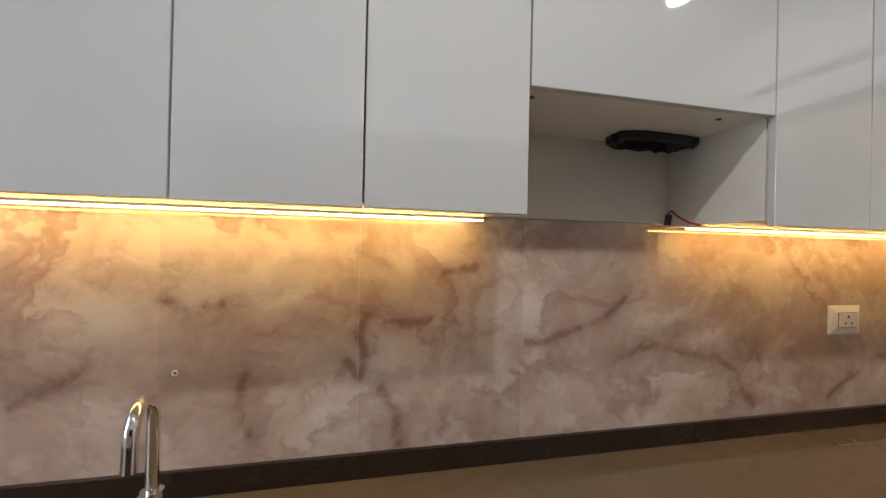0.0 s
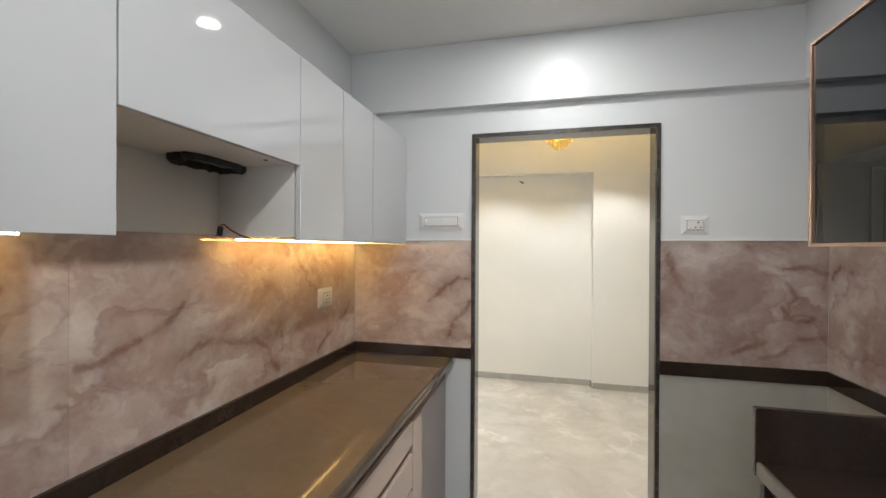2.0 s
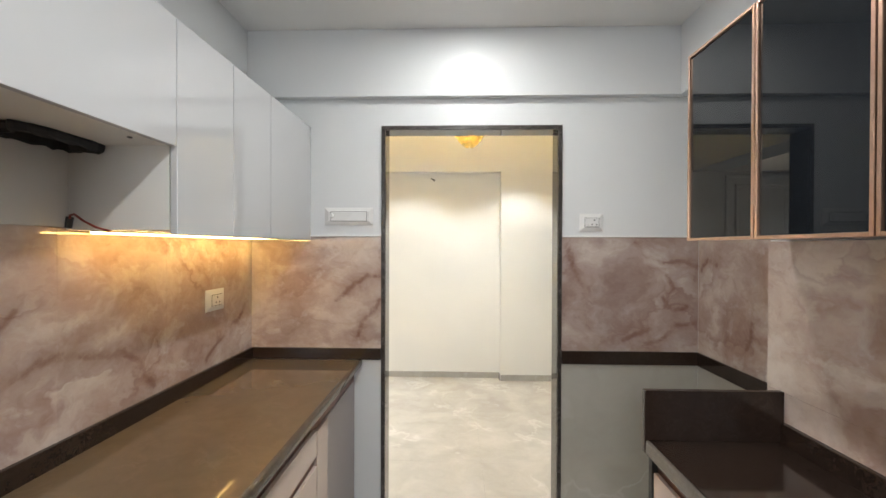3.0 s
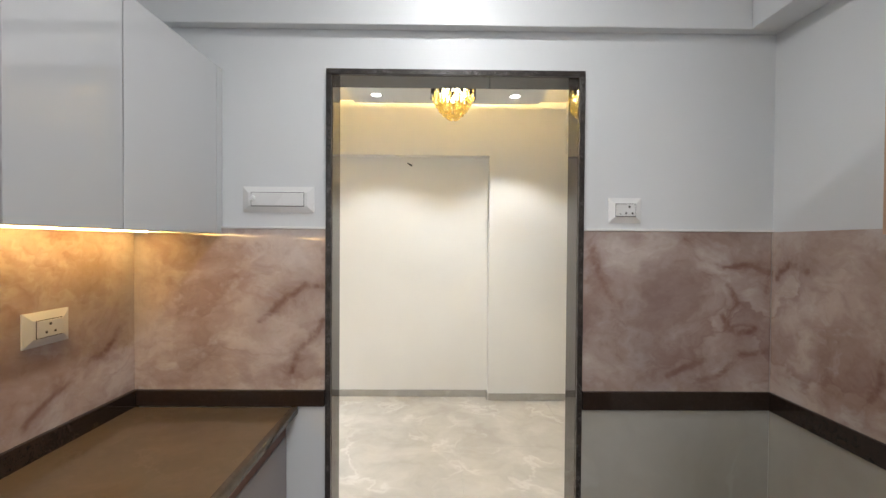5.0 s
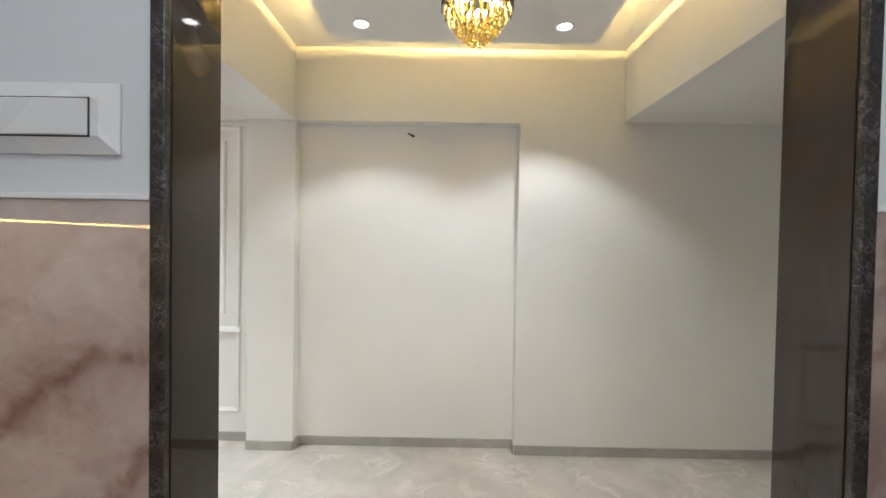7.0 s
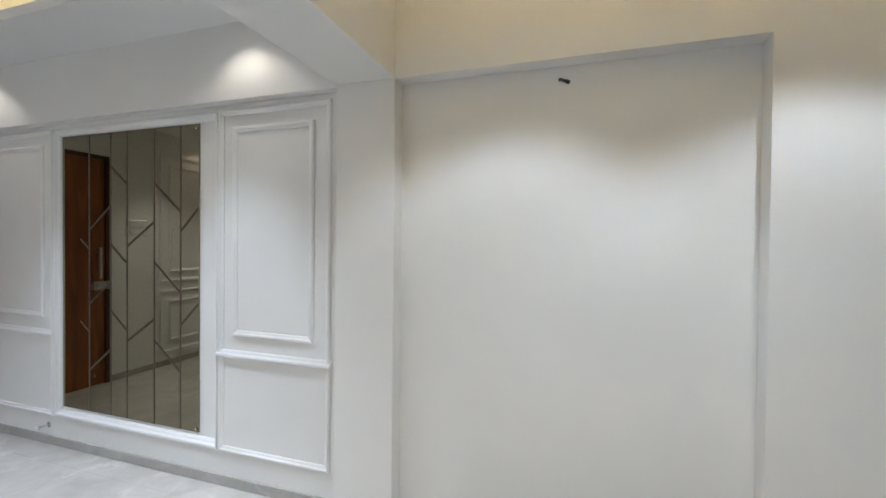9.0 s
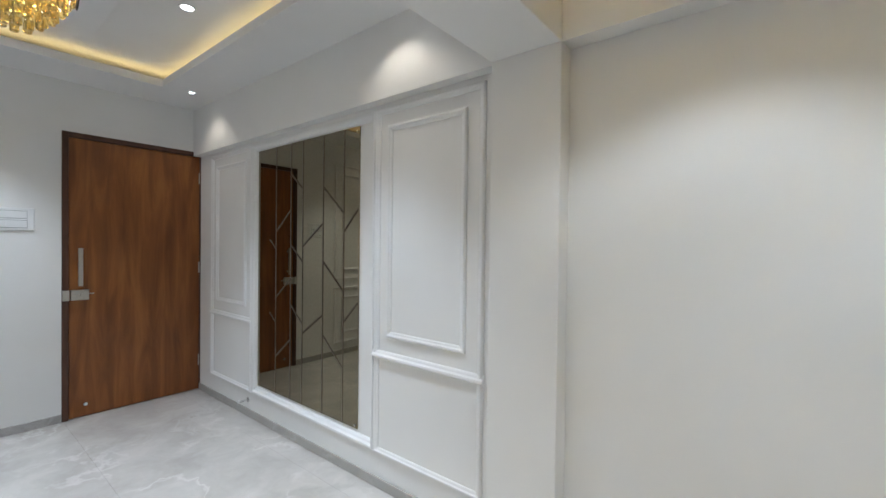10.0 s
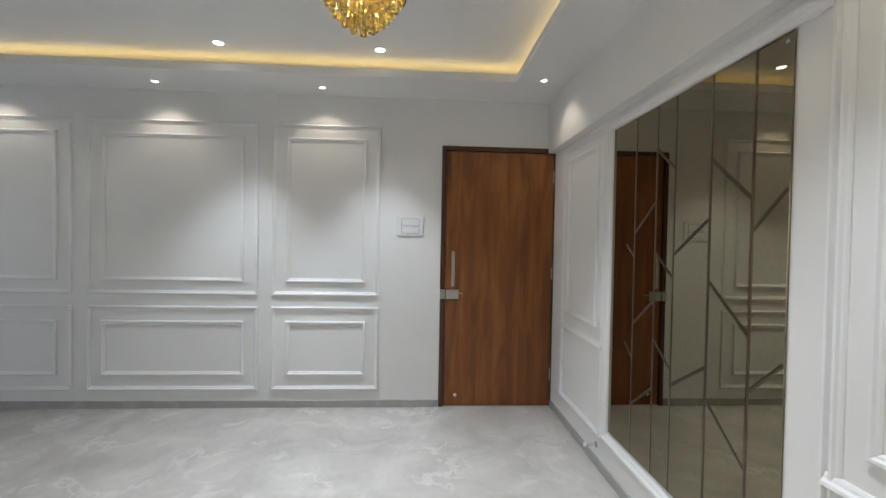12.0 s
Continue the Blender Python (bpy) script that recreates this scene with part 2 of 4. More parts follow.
M_PLASTIC = paint("white_plastic", (0.78, 0.78, 0.77), 0.28, 0.02, 0.0)
M_SLOT = paint("dark_plastic", (0.05, 0.05, 0.05), 0.5, 0.05, 0.0)
M_CHANNEL = metal("bronze_channel", (0.16, 0.066, 0.042), 0.35)
M_ROSE = metal("rose_gold_aluminium", (0.66, 0.44, 0.32), 0.3)
M_CHROME = metal("chrome", (0.85, 0.85, 0.86), 0.06)
M_STEEL = metal("brushed_steel", (0.56, 0.54, 0.50), 0.32)
M_BRONZE = metal("bronze_bevel", (0.125, 0.10, 0.07), 0.3)
M_MIRROR = metal("bronze_mirror", (0.27, 0.236, 0.162), 0.015)
M_ONYX = onyx("onyx_tile")
M_ONYXDEEP = onyx("darker_onyx_tile", 0.55)
M_GREYTILE = stone("grey_gloss_tile", (0.36, 0.35, 0.31), (0.43, 0.42, 0.385), (0.52, 0.52, 0.5), 2.2, 0.07, 0.02, 0.5)
M_COUNTER = stone("brown_granite", (0.112, 0.081, 0.052), (0.128, 0.094, 0.062), (0.136, 0.10, 0.068), 7.0, 0.025)
M_NOSE = stone("polished_granite_nose", (0.062, 0.046, 0.034), (0.075, 0.058, 0.044), (0.09, 0.072, 0.056), 12.0, 0.03)
M_DARK = stone("dark_brown_granite", (0.025, 0.016, 0.012), (0.031, 0.020, 0.016), (0.038, 0.027, 0.022), 18.0, 0.09)
M_EDGE = stone("polished_granite_edge", (0.085, 0.072, 0.062), (0.135, 0.118, 0.104), (0.17, 0.155, 0.14), 40.0, 0.12)
M_JAMB = stone("dark_marble_lining", (0.024, 0.014, 0.009), (0.040, 0.026, 0.018), (0.10, 0.085, 0.075), 2.4, 0.03, 0.02, 0.5, streak=(1, 1, 0.35))
M_JAMBEDGE = stone("rough_marble_edge", (0.008, 0.007, 0.007), (0.05, 0.04, 0.035), (0.20, 0.19, 0.185), 26.0, 0.3, 0.05, 0.6)
M_FLOOR = stone("grey_marble_tile", (0.43, 0.405, 0.37), (0.55, 0.525, 0.485), (0.72, 0.70, 0.67), 3.1, 0.028, 0.028, 0.45)
M_SKIRT = stone("grey_skirting_tile", (0.36, 0.345, 0.32), (0.42, 0.405, 0.375), (0.48, 0.46, 0.44), 3.0, 0.22)
M_GROUT = paint("grout", (0.45, 0.43, 0.40), 0.8)
M_WOOD = timber("teak_laminate", (0.155, 0.047, 0.009), (0.225, 0.074, 0.016), (0.305, 0.112, 0.026))
M_FRAMEWOOD = timber("dark_teak_frame", (0.045, 0.017, 0.008), (0.07, 0.026, 0.012), (0.10, 0.038, 0.018))
M_CABLE = paint("cable_black", (0.02, 0.02, 0.02), 0.4, 0.1, 0.0)
M_CABLERED = paint("cable_red", (0.25, 0.03, 0.02), 0.4, 0.1, 0.0)
M_LEDW = glow("warm_led", WARM, E_UNDER)
M_COVE = glow("warm_cove_led", (1.0, 0.72, 0.30), E_COVE)
M_PANELLED = glow("warm_panel_led", (1.0, 0.68, 0.24), E_PANEL)
M_BULB = glow("chandelier_bulb", (1.0, 0.85, 0.56), E_BULB)
M_LAMP = glow("lamp_diffuser", (1.0, 0.97, 0.92), 14.0)

M_CRYSTAL, _nt, _p = nodes_of("amber_crystal")
_p.inputs["Base Color"].default_value = (1.0, 0.84, 0.42, 1)
_p.inputs["Transmission Weight"].default_value = 0.9
_p.inputs["Roughness"].default_value = 0.03
_p.inputs["IOR"].default_value = 1.5
M_TINT, _nt, _p = nodes_of("black_tinted_glass")
_p.inputs["Base Color"].default_value = (0.008, 0.010, 0.013, 1)
_p.inputs["Roughness"].default_value = 0.02
_p.inputs["Specular IOR Level"].default_value = 0.32
M_PANE, _nt, _p = nodes_of("clear_glass")
_p.inputs["Transmission Weight"].default_value = 1.0
_p.inputs["Roughness"].default_value = 0.0

# ---- building helpers ----
AT = {}


def box(bm, x0, x1, y0, y1, z0, z1, bevel=0.0):
    m = Matrix.Translation(((x0 + x1) / 2, (y0 + y1) / 2, (z0 + z1) / 2)) @ Matrix.Diagonal((x1 - x0, y1 - y0, z1 - z0, 1))
    made = bmesh.ops.create_cube(bm, size=1, matrix=m)
    if bevel:
        edges = list({e for v in made["verts"] for e in v.link_edges})
        bmesh.ops.bevel(bm, geom=edges, offset=bevel, segments=2, affect="EDGES", profile=0.5)
    return bm


def boxes(*dims, bevel=0.0):
    bm = bmesh.new()
    for d in dims:
        box(bm, *d, bevel=bevel)
    return bm


def tube(bm, p0, p1, r, r2=None, n=20):
    p0, p1 = Vector(p0), Vector(p1)
    d = p1 - p0
    m = Matrix.Translation((p0 + p1) / 2) @ d.to_track_quat("Z", "Y").to_matrix().to_4x4()
    bmesh.ops.create_cone(bm, cap_ends=True, segments=n, radius1=r, radius2=r if r2 is None else r2, depth=d.length, matrix=m)
    return bm


def sweep(bm, points, r, n=14):
    """A round tube along a polyline."""
    pts = [Vector(p) for p in points]
    rings = []
    for i, p in enumerate(pts):
        d = (pts[min(i + 1, len(pts) - 1)] - pts[max(i - 1, 0)]).normalized()
        side = d.cross(Vector((0.13, 0.97, 0.2))).normalized()
        up = side.cross(d)
        rings.append([bm.verts.new(p + r * (math.cos(a) * side + math.sin(a) * up)) for a in [2 * math.pi * k / n for k in range(n)]])
    for a, b in zip(rings, rings[1:]):
        for k in range(n):
            bm.faces.new((a[k], a[(k + 1) % n], b[(k + 1) % n], b[k]))
    bm.faces.new(rings[0][::-1])
    bm.faces.new(rings[-1])
    return bm


def nosing(x0, x1, y0, y1, z0, z1):
    """A slab edge along y: flat back at x0, its front at x1 rounded over the top and eased below."""
    r, e = min(x1 - x0, z1 - z0) * 0.95, 0.004
    sec = [(x0, z0), (x0, z1), (x1 - r, z1)]
    sec += [(x1 - r + r * math.sin(a), z1 - r + r * math.cos(a)) for a in [math.pi / 2 * k / 7 for k in range(1, 8)]]
    sec += [(x1, z0 + e), (x1 - e, z0)]
    bm = bmesh.new()
    a, b = [[bm.verts.new((x, y, z)) for x, z in sec] for y in (y0, y1)]
    for k in range(len(sec)):
        j = (k + 1) % len(sec)
        bm.faces.new((a[k], a[j], b[j], b[k]))
    bm.faces.new(a[::-1])
    bm.faces.new(b)
    return bm


def put(name, bm, material, at, parent=None, smooth=False):
    for v in bm.verts:
        v.co -= at
    bmesh.ops.recalc_face_normals(bm, faces=bm.faces)
    me = bpy.data.meshes.new(name)
    bm.to_mesh(me)
    bm.free()
    if smooth:
        for f in me.polygons:
            f.use_smooth = True
        me.set_sharp_from_angle(angle=radians(35))
    me.materials.append(material)
    ob = new(name, me)
    AT[ob] = at
    if parent is not None:
        ob.parent = parent
        ob.location = at - AT[parent]
    else:
        ob.location = at
    return ob


def part(name, bm, material, parent, label="", smooth=False):
    """Links a bmesh, drawn in world metres, as one mesh under a thing or a part."""
    return tagged(put(name, bm, material, AT[parent].copy(), parent, smooth), label)


def thing(name, at, label, category, group="", kind=""):
    ob = new(name)
    ob.empty_display_size = 0.05
    ob.location = at
    AT[ob] = Vector(at)
    return tagged(ob, label, category, group, kind)


def solid(name, bm, material, label, category, kind="", group="", smooth=False):
    """A thing of one mesh; its origin at its base."""
    lo = [min(v.co[i] for v in bm.verts) for i in range(3)]
    hi = [max(v.co[i] for v in bm.verts) for i in range(3)]
    return tagged(put(name, bm, material, Vector(((lo[0] + hi[0]) / 2, (lo[1] + hi[1]) / 2, lo[2])), None, smooth), label, category, group, kind)


def structure(name, bm, material, label, category):
    return solid(name, bm, material, label, category, "structure")


# ---- the building ----
XL, XR, XCOL = -1.15, 1.172, 0.936            # kitchen side walls, column face
DL, DR, DT = -0.456, 0.474, 2.014            # kitchen doorway
WT = 0.12                                    # wall thickness
KB, KC = -3.4, 2.5                           # kitchen back wall, ceiling
LX, LB, LC = -4.647, -3.6, 2.6               # living room far wall, back wall, ceiling
MY, BAY, NY, FY = 2.283, 2.308, 2.25, 2.164               # mirror wall, niche back, pilaster front
BX0, BX1, BZ = -1.37, -1.06, 2.165           # cross beam and pilaster
RX, RE = 1.07, 2.3                           # dining side beam, passage end wall
TOP = 2.95

structure("wall_kitchen_door", boxes((-1.27, DL, 0, WT, 0, TOP), (DR, RE, 0, WT, 0, TOP), (DL, DR, 0, WT, DT, TOP)), M_KWALL, "white painted wall round the kitchen doorway", "wall")
structure("wall_kitchen_west", boxes((-1.27, XL, KB, -0.0005, 0, TOP)), M_KWALL, "white painted kitchen wall behind the wall cabinets", "wall")
structure("wall_kitchen_east", boxes((XR, XR + WT, KB, -0.0005, 0, TOP)), M_KWALL, "white painted kitchen wall beside the fridge recess", "wall")
structure("wall_column", boxes((XCOL, XR - 0.0005, KB, -0.8, 0, KC - 0.001)), M_KWALL, "white painted column behind the dark counter", "wall")
structure("wall_kitchen_back", boxes((-1.27, -0.7, KB - WT, KB - 0.0005, 0, TOP), (0.1, XR + WT, KB - WT, KB - 0.0005, 0, TOP), (-0.7, 0.1, KB - WT, KB - 0.0005, 0, 1.0), (-0.7, 0.1, KB - WT, KB - 0.0005, 2.1, TOP)), M_KWALL, "white painted kitchen end wall with a window", "wall")
structure("ceiling_kitchen", boxes((XL, XR, KB, 0, KC, KC + 0.1)), M_CEIL, "white flat kitchen ceiling", "ceiling")
structure("beam_kitchen", boxes((XL + 0.0005, XR - 0.0005, -0.042, -0.0005, 2.156, KC - 0.0005), bevel=0.003), M_KWALL, "shallow white plastered beam over the doorway", "beam")

structure("beam_kitchen_side", boxes((1.05, XR - 0.0005, -0.7995, -0.0425, 2.156, KC - 0.0005), bevel=0.003), M_KWALL, "white plastered beam along the tiled recess", "beam")

structure("wall_living_west", boxes((LX - WT, LX, LB - WT, 1.31, 0, TOP), (LX - WT, LX, 1.31, MY + 0.03, 2.22, TOP), (LX - WT, LX, MY + 0.03, MY + 0.2, 0, TOP)), M_WALL, "white painted living room wall with panel mouldings", "wall")
structure("wall_living_north", boxes((LX, -3.64, MY, MY + 0.15, 0, 2.18), (-2.21, BX0, MY, MY + 0.15, 0, 2.18), (-3.64, -2.21, BAY, MY + 0.15, 0.2, 2.15), (-3.64, -2.21, MY, MY + 0.15, 0, 0.2), (-3.64, -2.21, MY, MY + 0.15, 2.15, 2.18)), M_WALL, "white painted wall carrying the bronze mirror", "wall")
structure("beam_north", boxes((LX, BX0, 2.22, MY + 0.15, 2.1805, TOP), bevel=0.004), M_WALL, "white plastered beam over the panelled wall", "beam")
structure("wall_pilaster", boxes((BX0, BX1, FY, MY + 0.15, 0, TOP), bevel=0.004), M_WALL, "white plastered pilaster beside the shallow recess", "wall")
structure("wall_niche", boxes((BX1, 0.396, NY, MY + 0.15, 0, TOP)), M_WALL, "cream painted back of a shallow wall recess", "wall")
structure("wall_over_niche", boxes((BX1, 0.396, FY, NY - 0.0005, BZ, TOP)), M_WALL, "cream painted wall above the shallow recess", "wall")
structure("wall_dining_north", boxes((0.396, RE, FY, MY + 0.15, 0, TOP)), M_WALL, "cream painted dining wall beside the shallow recess", "wall")
structure("wall_passage", boxes((RE, RE + WT, 0, MY + 0.15, 0, TOP)), M_WALL, "plain white end wall of the passage", "wall")
structure("beam_cross", boxes((BX0, BX1, WT, FY - 0.0005, BZ, TOP), bevel=0.004), M_WALL, "white plastered beam between living and dining", "beam")
structure("beam_passage", boxes((RX, RE, WT, FY - 0.0005, 2.18, TOP), bevel=0.004), M_WALL, "white dropped soffit over the passage", "beam")
structure("wall_living_east", boxes((BX0, -1.271, LB - WT, WT, 0, TOP)), M_WALL, "white painted wall between living room and kitchen", "wall")
structure("wall_living_back", boxes((LX, -4.2, LB - WT, LB, 0, TOP), (-1.8, BX0, LB - WT, LB, 0, TOP), (-4.2, -1.8, LB - WT, LB, 2.3, TOP)), M_WALL, "white painted end wall with a balcony opening", "wall")

# living ceiling: lowered border round a lit tray with a dropped middle panel
TX0, TX1, TY0, TY1, TZ = -4.19, -1.85, -2.9, 1.83, 2.735
structure("ceiling_border", boxes((LX, TX0, LB, 2.2195, LC, 2.655), (TX1, BX0, LB, 2.2195, LC, 2.655), (TX0, TX1, TY1, 2.2195, LC, 2.655), (TX0, TX1, LB, TY0, LC, 2.655)), M_CEIL, "lowered white ceiling border round the lit tray", "ceiling")
structure("ceiling_tray", boxes((LX, BX0, LB, 2.2195, TZ, TZ + 0.1)), M_CEIL, "white tray ceiling above the lit cove", "ceiling")
RX0, RX1, RY0, RY1, RZ = -3.70, -2.134, -2.3, 1.317, 2.665
structure("ceiling_drop_panel", boxes((RX0, RX1, RY0, RY1, RZ, TZ - 0.0005), bevel=0.003), M_CEIL, "white dropped panel in the middle of the tray", "ceiling")
structure("ceiling_dining", boxes((BX1, RX, WT, FY, 2.64, 2.72)), M_CEIL, "white dining ceiling above the floating panel", "ceiling")
PX0, PX1, PY0, PY1, PZ = -0.71, 0.72, 0.50, 1.74, 2.478
structure("ceiling_floating_panel", boxes((PX0, PX1, PY0, PY1, PZ, PZ + 0.06), (PX0 + 0.2, PX1 - 0.2, PY0 + 0.2, PY1 - 0.2, PZ + 0.0605, 2.6395), (PX0, PX0 + 0.015, PY0, PY1, PZ + 0.0605, PZ + 0.076), (PX1 - 0.015, PX1, PY0, PY1, PZ + 0.0605, PZ + 0.076), (PX0 + 0.016, PX1 - 0.016, PY1 - 0.015, PY1, PZ + 0.0605, PZ + 0.076), (PX0 + 0.016, PX1 - 0.016, PY0, PY0 + 0.015, PZ + 0.0605, PZ + 0.076)), M_CEIL, "white floating ceiling panel lit from its edges", "ceiling")


def led_strip(name, bm, material, label, group=""):
    return solid(name, bm, material, label, "led strip", group=group)


g = "cove strips"
led_strip("cove_led_strip", boxes((TX0 - 0.10, TX0 - 0.085, TY0, TY1 + 0.08, 2.6555, 2.664)), M_COVE, "warm yellow light strip hidden in the ceiling cove", g)
led_strip("cove_led_strip", boxes((TX1 + 0.085, TX1 + 0.10, TY0, TY1 + 0.08, 2.6555, 2.664)), M_COVE, "warm yellow light strip hidden in the ceiling cove", g)
led_strip("cove_led_strip", boxes((TX0 - 0.08, TX1 + 0.08, TY1 + 0.085, TY1 + 0.10, 2.6555, 2.664)), M_COVE, "warm yellow light strip hidden in the ceiling cove", g)
led_strip("cove_led_strip", boxes((TX0 - 0.08, TX1 + 0.08, TY0 - 0.10, TY0 - 0.085, 2.6555, 2.664)), M_COVE, "warm yellow light strip hidden in the ceiling cove", g)
for d in ((PX0 + 0.10, PX0 + 0.112, PY0 + 0.1, PY1 - 0.1), (PX1 - 0.112, PX1 - 0.10, PY0 + 0.1, PY1 - 0.1), (PX0 + 0.115, PX1 - 0.115, PY1 - 0.112, PY1 - 0.10), (PX0 + 0.115, PX1 - 0.115, PY0 + 0.10, PY0 + 0.112)):
    led_strip("panel_led_strip", boxes((*d, PZ + 0.0605, PZ + 0.07)), M_PANELLED, "warm light strip on top of the floating panel", g)

# floors: a bed with single large tiles on it
floor = structure("floor", boxes((LX - WT, RE + WT, LB - WT, MY + 0.15, -0.1, -0.006)), M_GROUT, "polished grey marble-look tile floor", "floor")

# skirting
SK = 0.06


def skirting(*d):
    return structure("baseboard", boxes((*d, 0.0005, SK), bevel=0.002), M_SKIRT, "low grey stone-look skirting tile", "baseboard")


skirting(LX + 0.0005, LX + 0.012, LB, 1.309)
skirting(LX + 0.0125, BX0 - 0.0005, MY - 0.012, MY - 0.0005)
skirting(BX0 + 0.002, BX1 - 0.002, FY - 0.012, FY - 0.0005)
skirting(BX1 + 0.0005, 0.3955, NY - 0.012, NY - 0.0005)
skirting(0.398, RE - 0.001, FY - 0.012, FY - 0.0005)
skirting(BX1 + 0.0005, BX1 + 0.012, FY + 0.002, NY - 0.0125)
skirting(0.3845, 0.3955, FY + 0.002, NY - 0.0125)
skirting(-1.26, DL - 0.03, WT + 0.0005, WT + 0.012)
skirting(DR + 0.03, RE - 0.001, WT + 0.0005, WT + 0.012)

# doorway lining of dark marble, its raw edge showing on the kitchen side
lining = thing("door_lining", (0.022, 0.06, 0), "dark brown polished marble doorway lining", "door frame", kind="structure")
part("jamb", boxes((DL, DL + 0.02, 0.001, WT - 0.001, 0.0005, DT - 0.02), bevel=0.001), M_JAMB, lining)
part("jamb", boxes((DR - 0.02, DR, 0.001, WT - 0.001, 0.0005, DT - 0.02), bevel=0.001), M_JAMB, lining)
part("head", boxes((DL, DR, 0.001, WT - 0.001, DT - 0.0195, DT), bevel=0.001), M_JAMB, lining)
part("edge", boxes((DL - 0.001, DL + 0.019, -0.012, 0.0005, 0.0005, DT - 0.02), bevel=0.002), M_JAMBEDGE, lining, "rough mottled black and grey marble edge")
part("edge", boxes((DR - 0.019, DR + 0.001, -0.012, 0.0005, 0.0005, DT - 0.02), bevel=0.002), M_JAMBEDGE, lining, "rough mottled black and grey marble edge")
part("edge", boxes((DL - 0.001, DR + 0.001, -0.012, 0.0005, DT - 0.0195, DT + 0.001), bevel=0.002), M_JAMBEDGE, lining, "rough mottled black and grey marble edge")

# ---- panel mouldings ----
PROFILE = [(0, 0), (0, 0.55), (0.2, 1.0), (0.45, 0.95), (0.62, 0.62), (0.85, 0.5), (1, 0.3), (1, 0)]


def rail(a, b, inward, normal, width, depth, mitre=True):
    """A moulded strip from a to b, its section growing inward, its ends mitred."""
    a, b, inward, normal = Vector(a), Vector(b), Vector(inward), Vector(normal)
    d = (b - a).normalized()
    bm = bmesh.new()
    rows = []
    for u, v in PROFILE:
        s = inward * u * width + normal * (v * depth - 0.0005)
        cut = d * (u * width if mitre else 0)
        rows.append((bm.verts.new(a + s + cut), bm.verts.new(b + s - cut)))
    for (p, q), (r, t) in zip(rows, rows[1:] + rows[:1]):
        bm.faces.new((p, q, t, r))
    bm.faces.new([r[0] for r in rows])
    bm.faces.new([r[1] for r in rows][::-1])
    return bm


def moulding(plane, axis, h0, h1, z0, z1, label, group, width=0.032, depth=0.018, cross=None):
    """A rectangular wall moulding. axis x: on a wall of that y facing -y; axis y: on a wall of that x facing +x."""
    at = (lambda h, z: (h, plane, z)) if axis == "x" else (lambda h, z: (plane, h, z))
    n = (0, -1, 0) if axis == "x" else (1, 0, 0)
    u = (1, 0, 0) if axis == "x" else (0, 1, 0)
    w = tuple(-c for c in u)
    m = thing("wall_moulding", at((h0 + h1) / 2, z0), label, "wall moulding", group)
    part("rail", rail(at(h0, z0), at(h1, z0), (0, 0, 1), n, width, depth), M_TRIM, m)
    part("rail", rail(at(h0, z1), at(h1, z1), (0, 0, -1), n, width, depth), M_TRIM, m)
    part("stile", rail(at(h0, z0), at(h0, z1), u, n, width, depth), M_TRIM, m)
    part("stile", rail(at(h1, z0), at(h1, z1), w, n, width, depth), M_TRIM, m)
    if cross:
        part("dado_rail", rail(at(h0 - 0.008, cross - 0.02), at(h1 + 0.008, cross - 0.02), (0, 0, 1), n, 0.042, depth + 0.008, False), M_TRIM, m, "thicker dado rail")
    return m


G1, G2 = "mouldings on the mirror wall", "mouldings on the door wall"
moulding(MY, "x", -2.205, -1.468, 0.2, 2.15, "tall white panel moulding beside the bronze mirror", G1, cross=0.767)
moulding(MY, "x", -2.11, -1.572, 0.872, 2.05, "white inner panel moulding beside the bronze mirror", G1)
moulding(MY, "x", -4.38, -3.645, 0.2, 2.15, "tall white panel moulding near the wooden door", G1, cross=0.767)
moulding(MY, "x", -4.28, -3.745, 0.872, 2.05, "white inner panel moulding near the wooden door", G1)
moulding(BAY, "x", -3.64, -2.21, 0.2, 2.15, "broad white moulding framing the bronze mirror", G1, width=0.045, depth=0.04)
for a, b in ((-0.09, 0.795), (-1.56, -0.2), (-2.56, -1.675)):
    moulding(LX, "y", a, b, 0.94, 2.36, "large white rectangular wall panel moulding", G2)
    moulding(LX, "y", a + 0.115, b - 0.115, 1.05, 2.25, "white inner wall panel moulding", G2)
    moulding(LX, "y", a, b, 0.148, 0.845, "low white rectangular wall panel moulding", G2)
    moulding(LX, "y", a + 0.115, b - 0.115, 0.272, 0.725, "low white inner wall panel moulding", G2)

# ---- bronze mirror ----
MX0, MX1, MZ0, MZ1 = -3.59, -2.381, 0.264, 2.101
mirror = thing("wall_mirror", ((MX0 + MX1) / 2, BAY, MZ0), "bronze tinted wall mirror with branching grooves", "mirror")
part("glass", boxes((MX0, MX1, BAY - 0.008, BAY - 0.0005, MZ0, MZ1), bevel=0.002), M_MIRROR, mirror, "bronze mirror glass")
VX = (-3.325, -3.126, -2.978, -2.742, -2.527)


def groove(x0, z0, x1, z1, w=0.015):
    d = Vector((x1 - x0, 0, z1 - z0)).normalized()
    s = Vector((-d.z, 0, d.x)) * w / 2
    a, b = Vector((x0, BAY - 0.0082, z0)), Vector((x1, BAY - 0.0082, z1))
    lift = Vector((0, -0.0022, 0))
    bm = bmesh.new()
    vs = [bm.verts.new(p) for p in (a - s, a + lift, a + s, b - s, b + lift, b + s)]
    for f in ((0, 1, 4, 3), (1, 2, 5, 4), (0, 3, 5, 2), (0, 2, 1), (3, 4, 5)):
        bm.faces.new([vs[i] for i in f])
    part("groove", bm, M_BRONZE, mirror, "bevelled bronze groove")


for x in VX:
    groove(x, MZ0 + 0.003, x, MZ1 - 0.003)
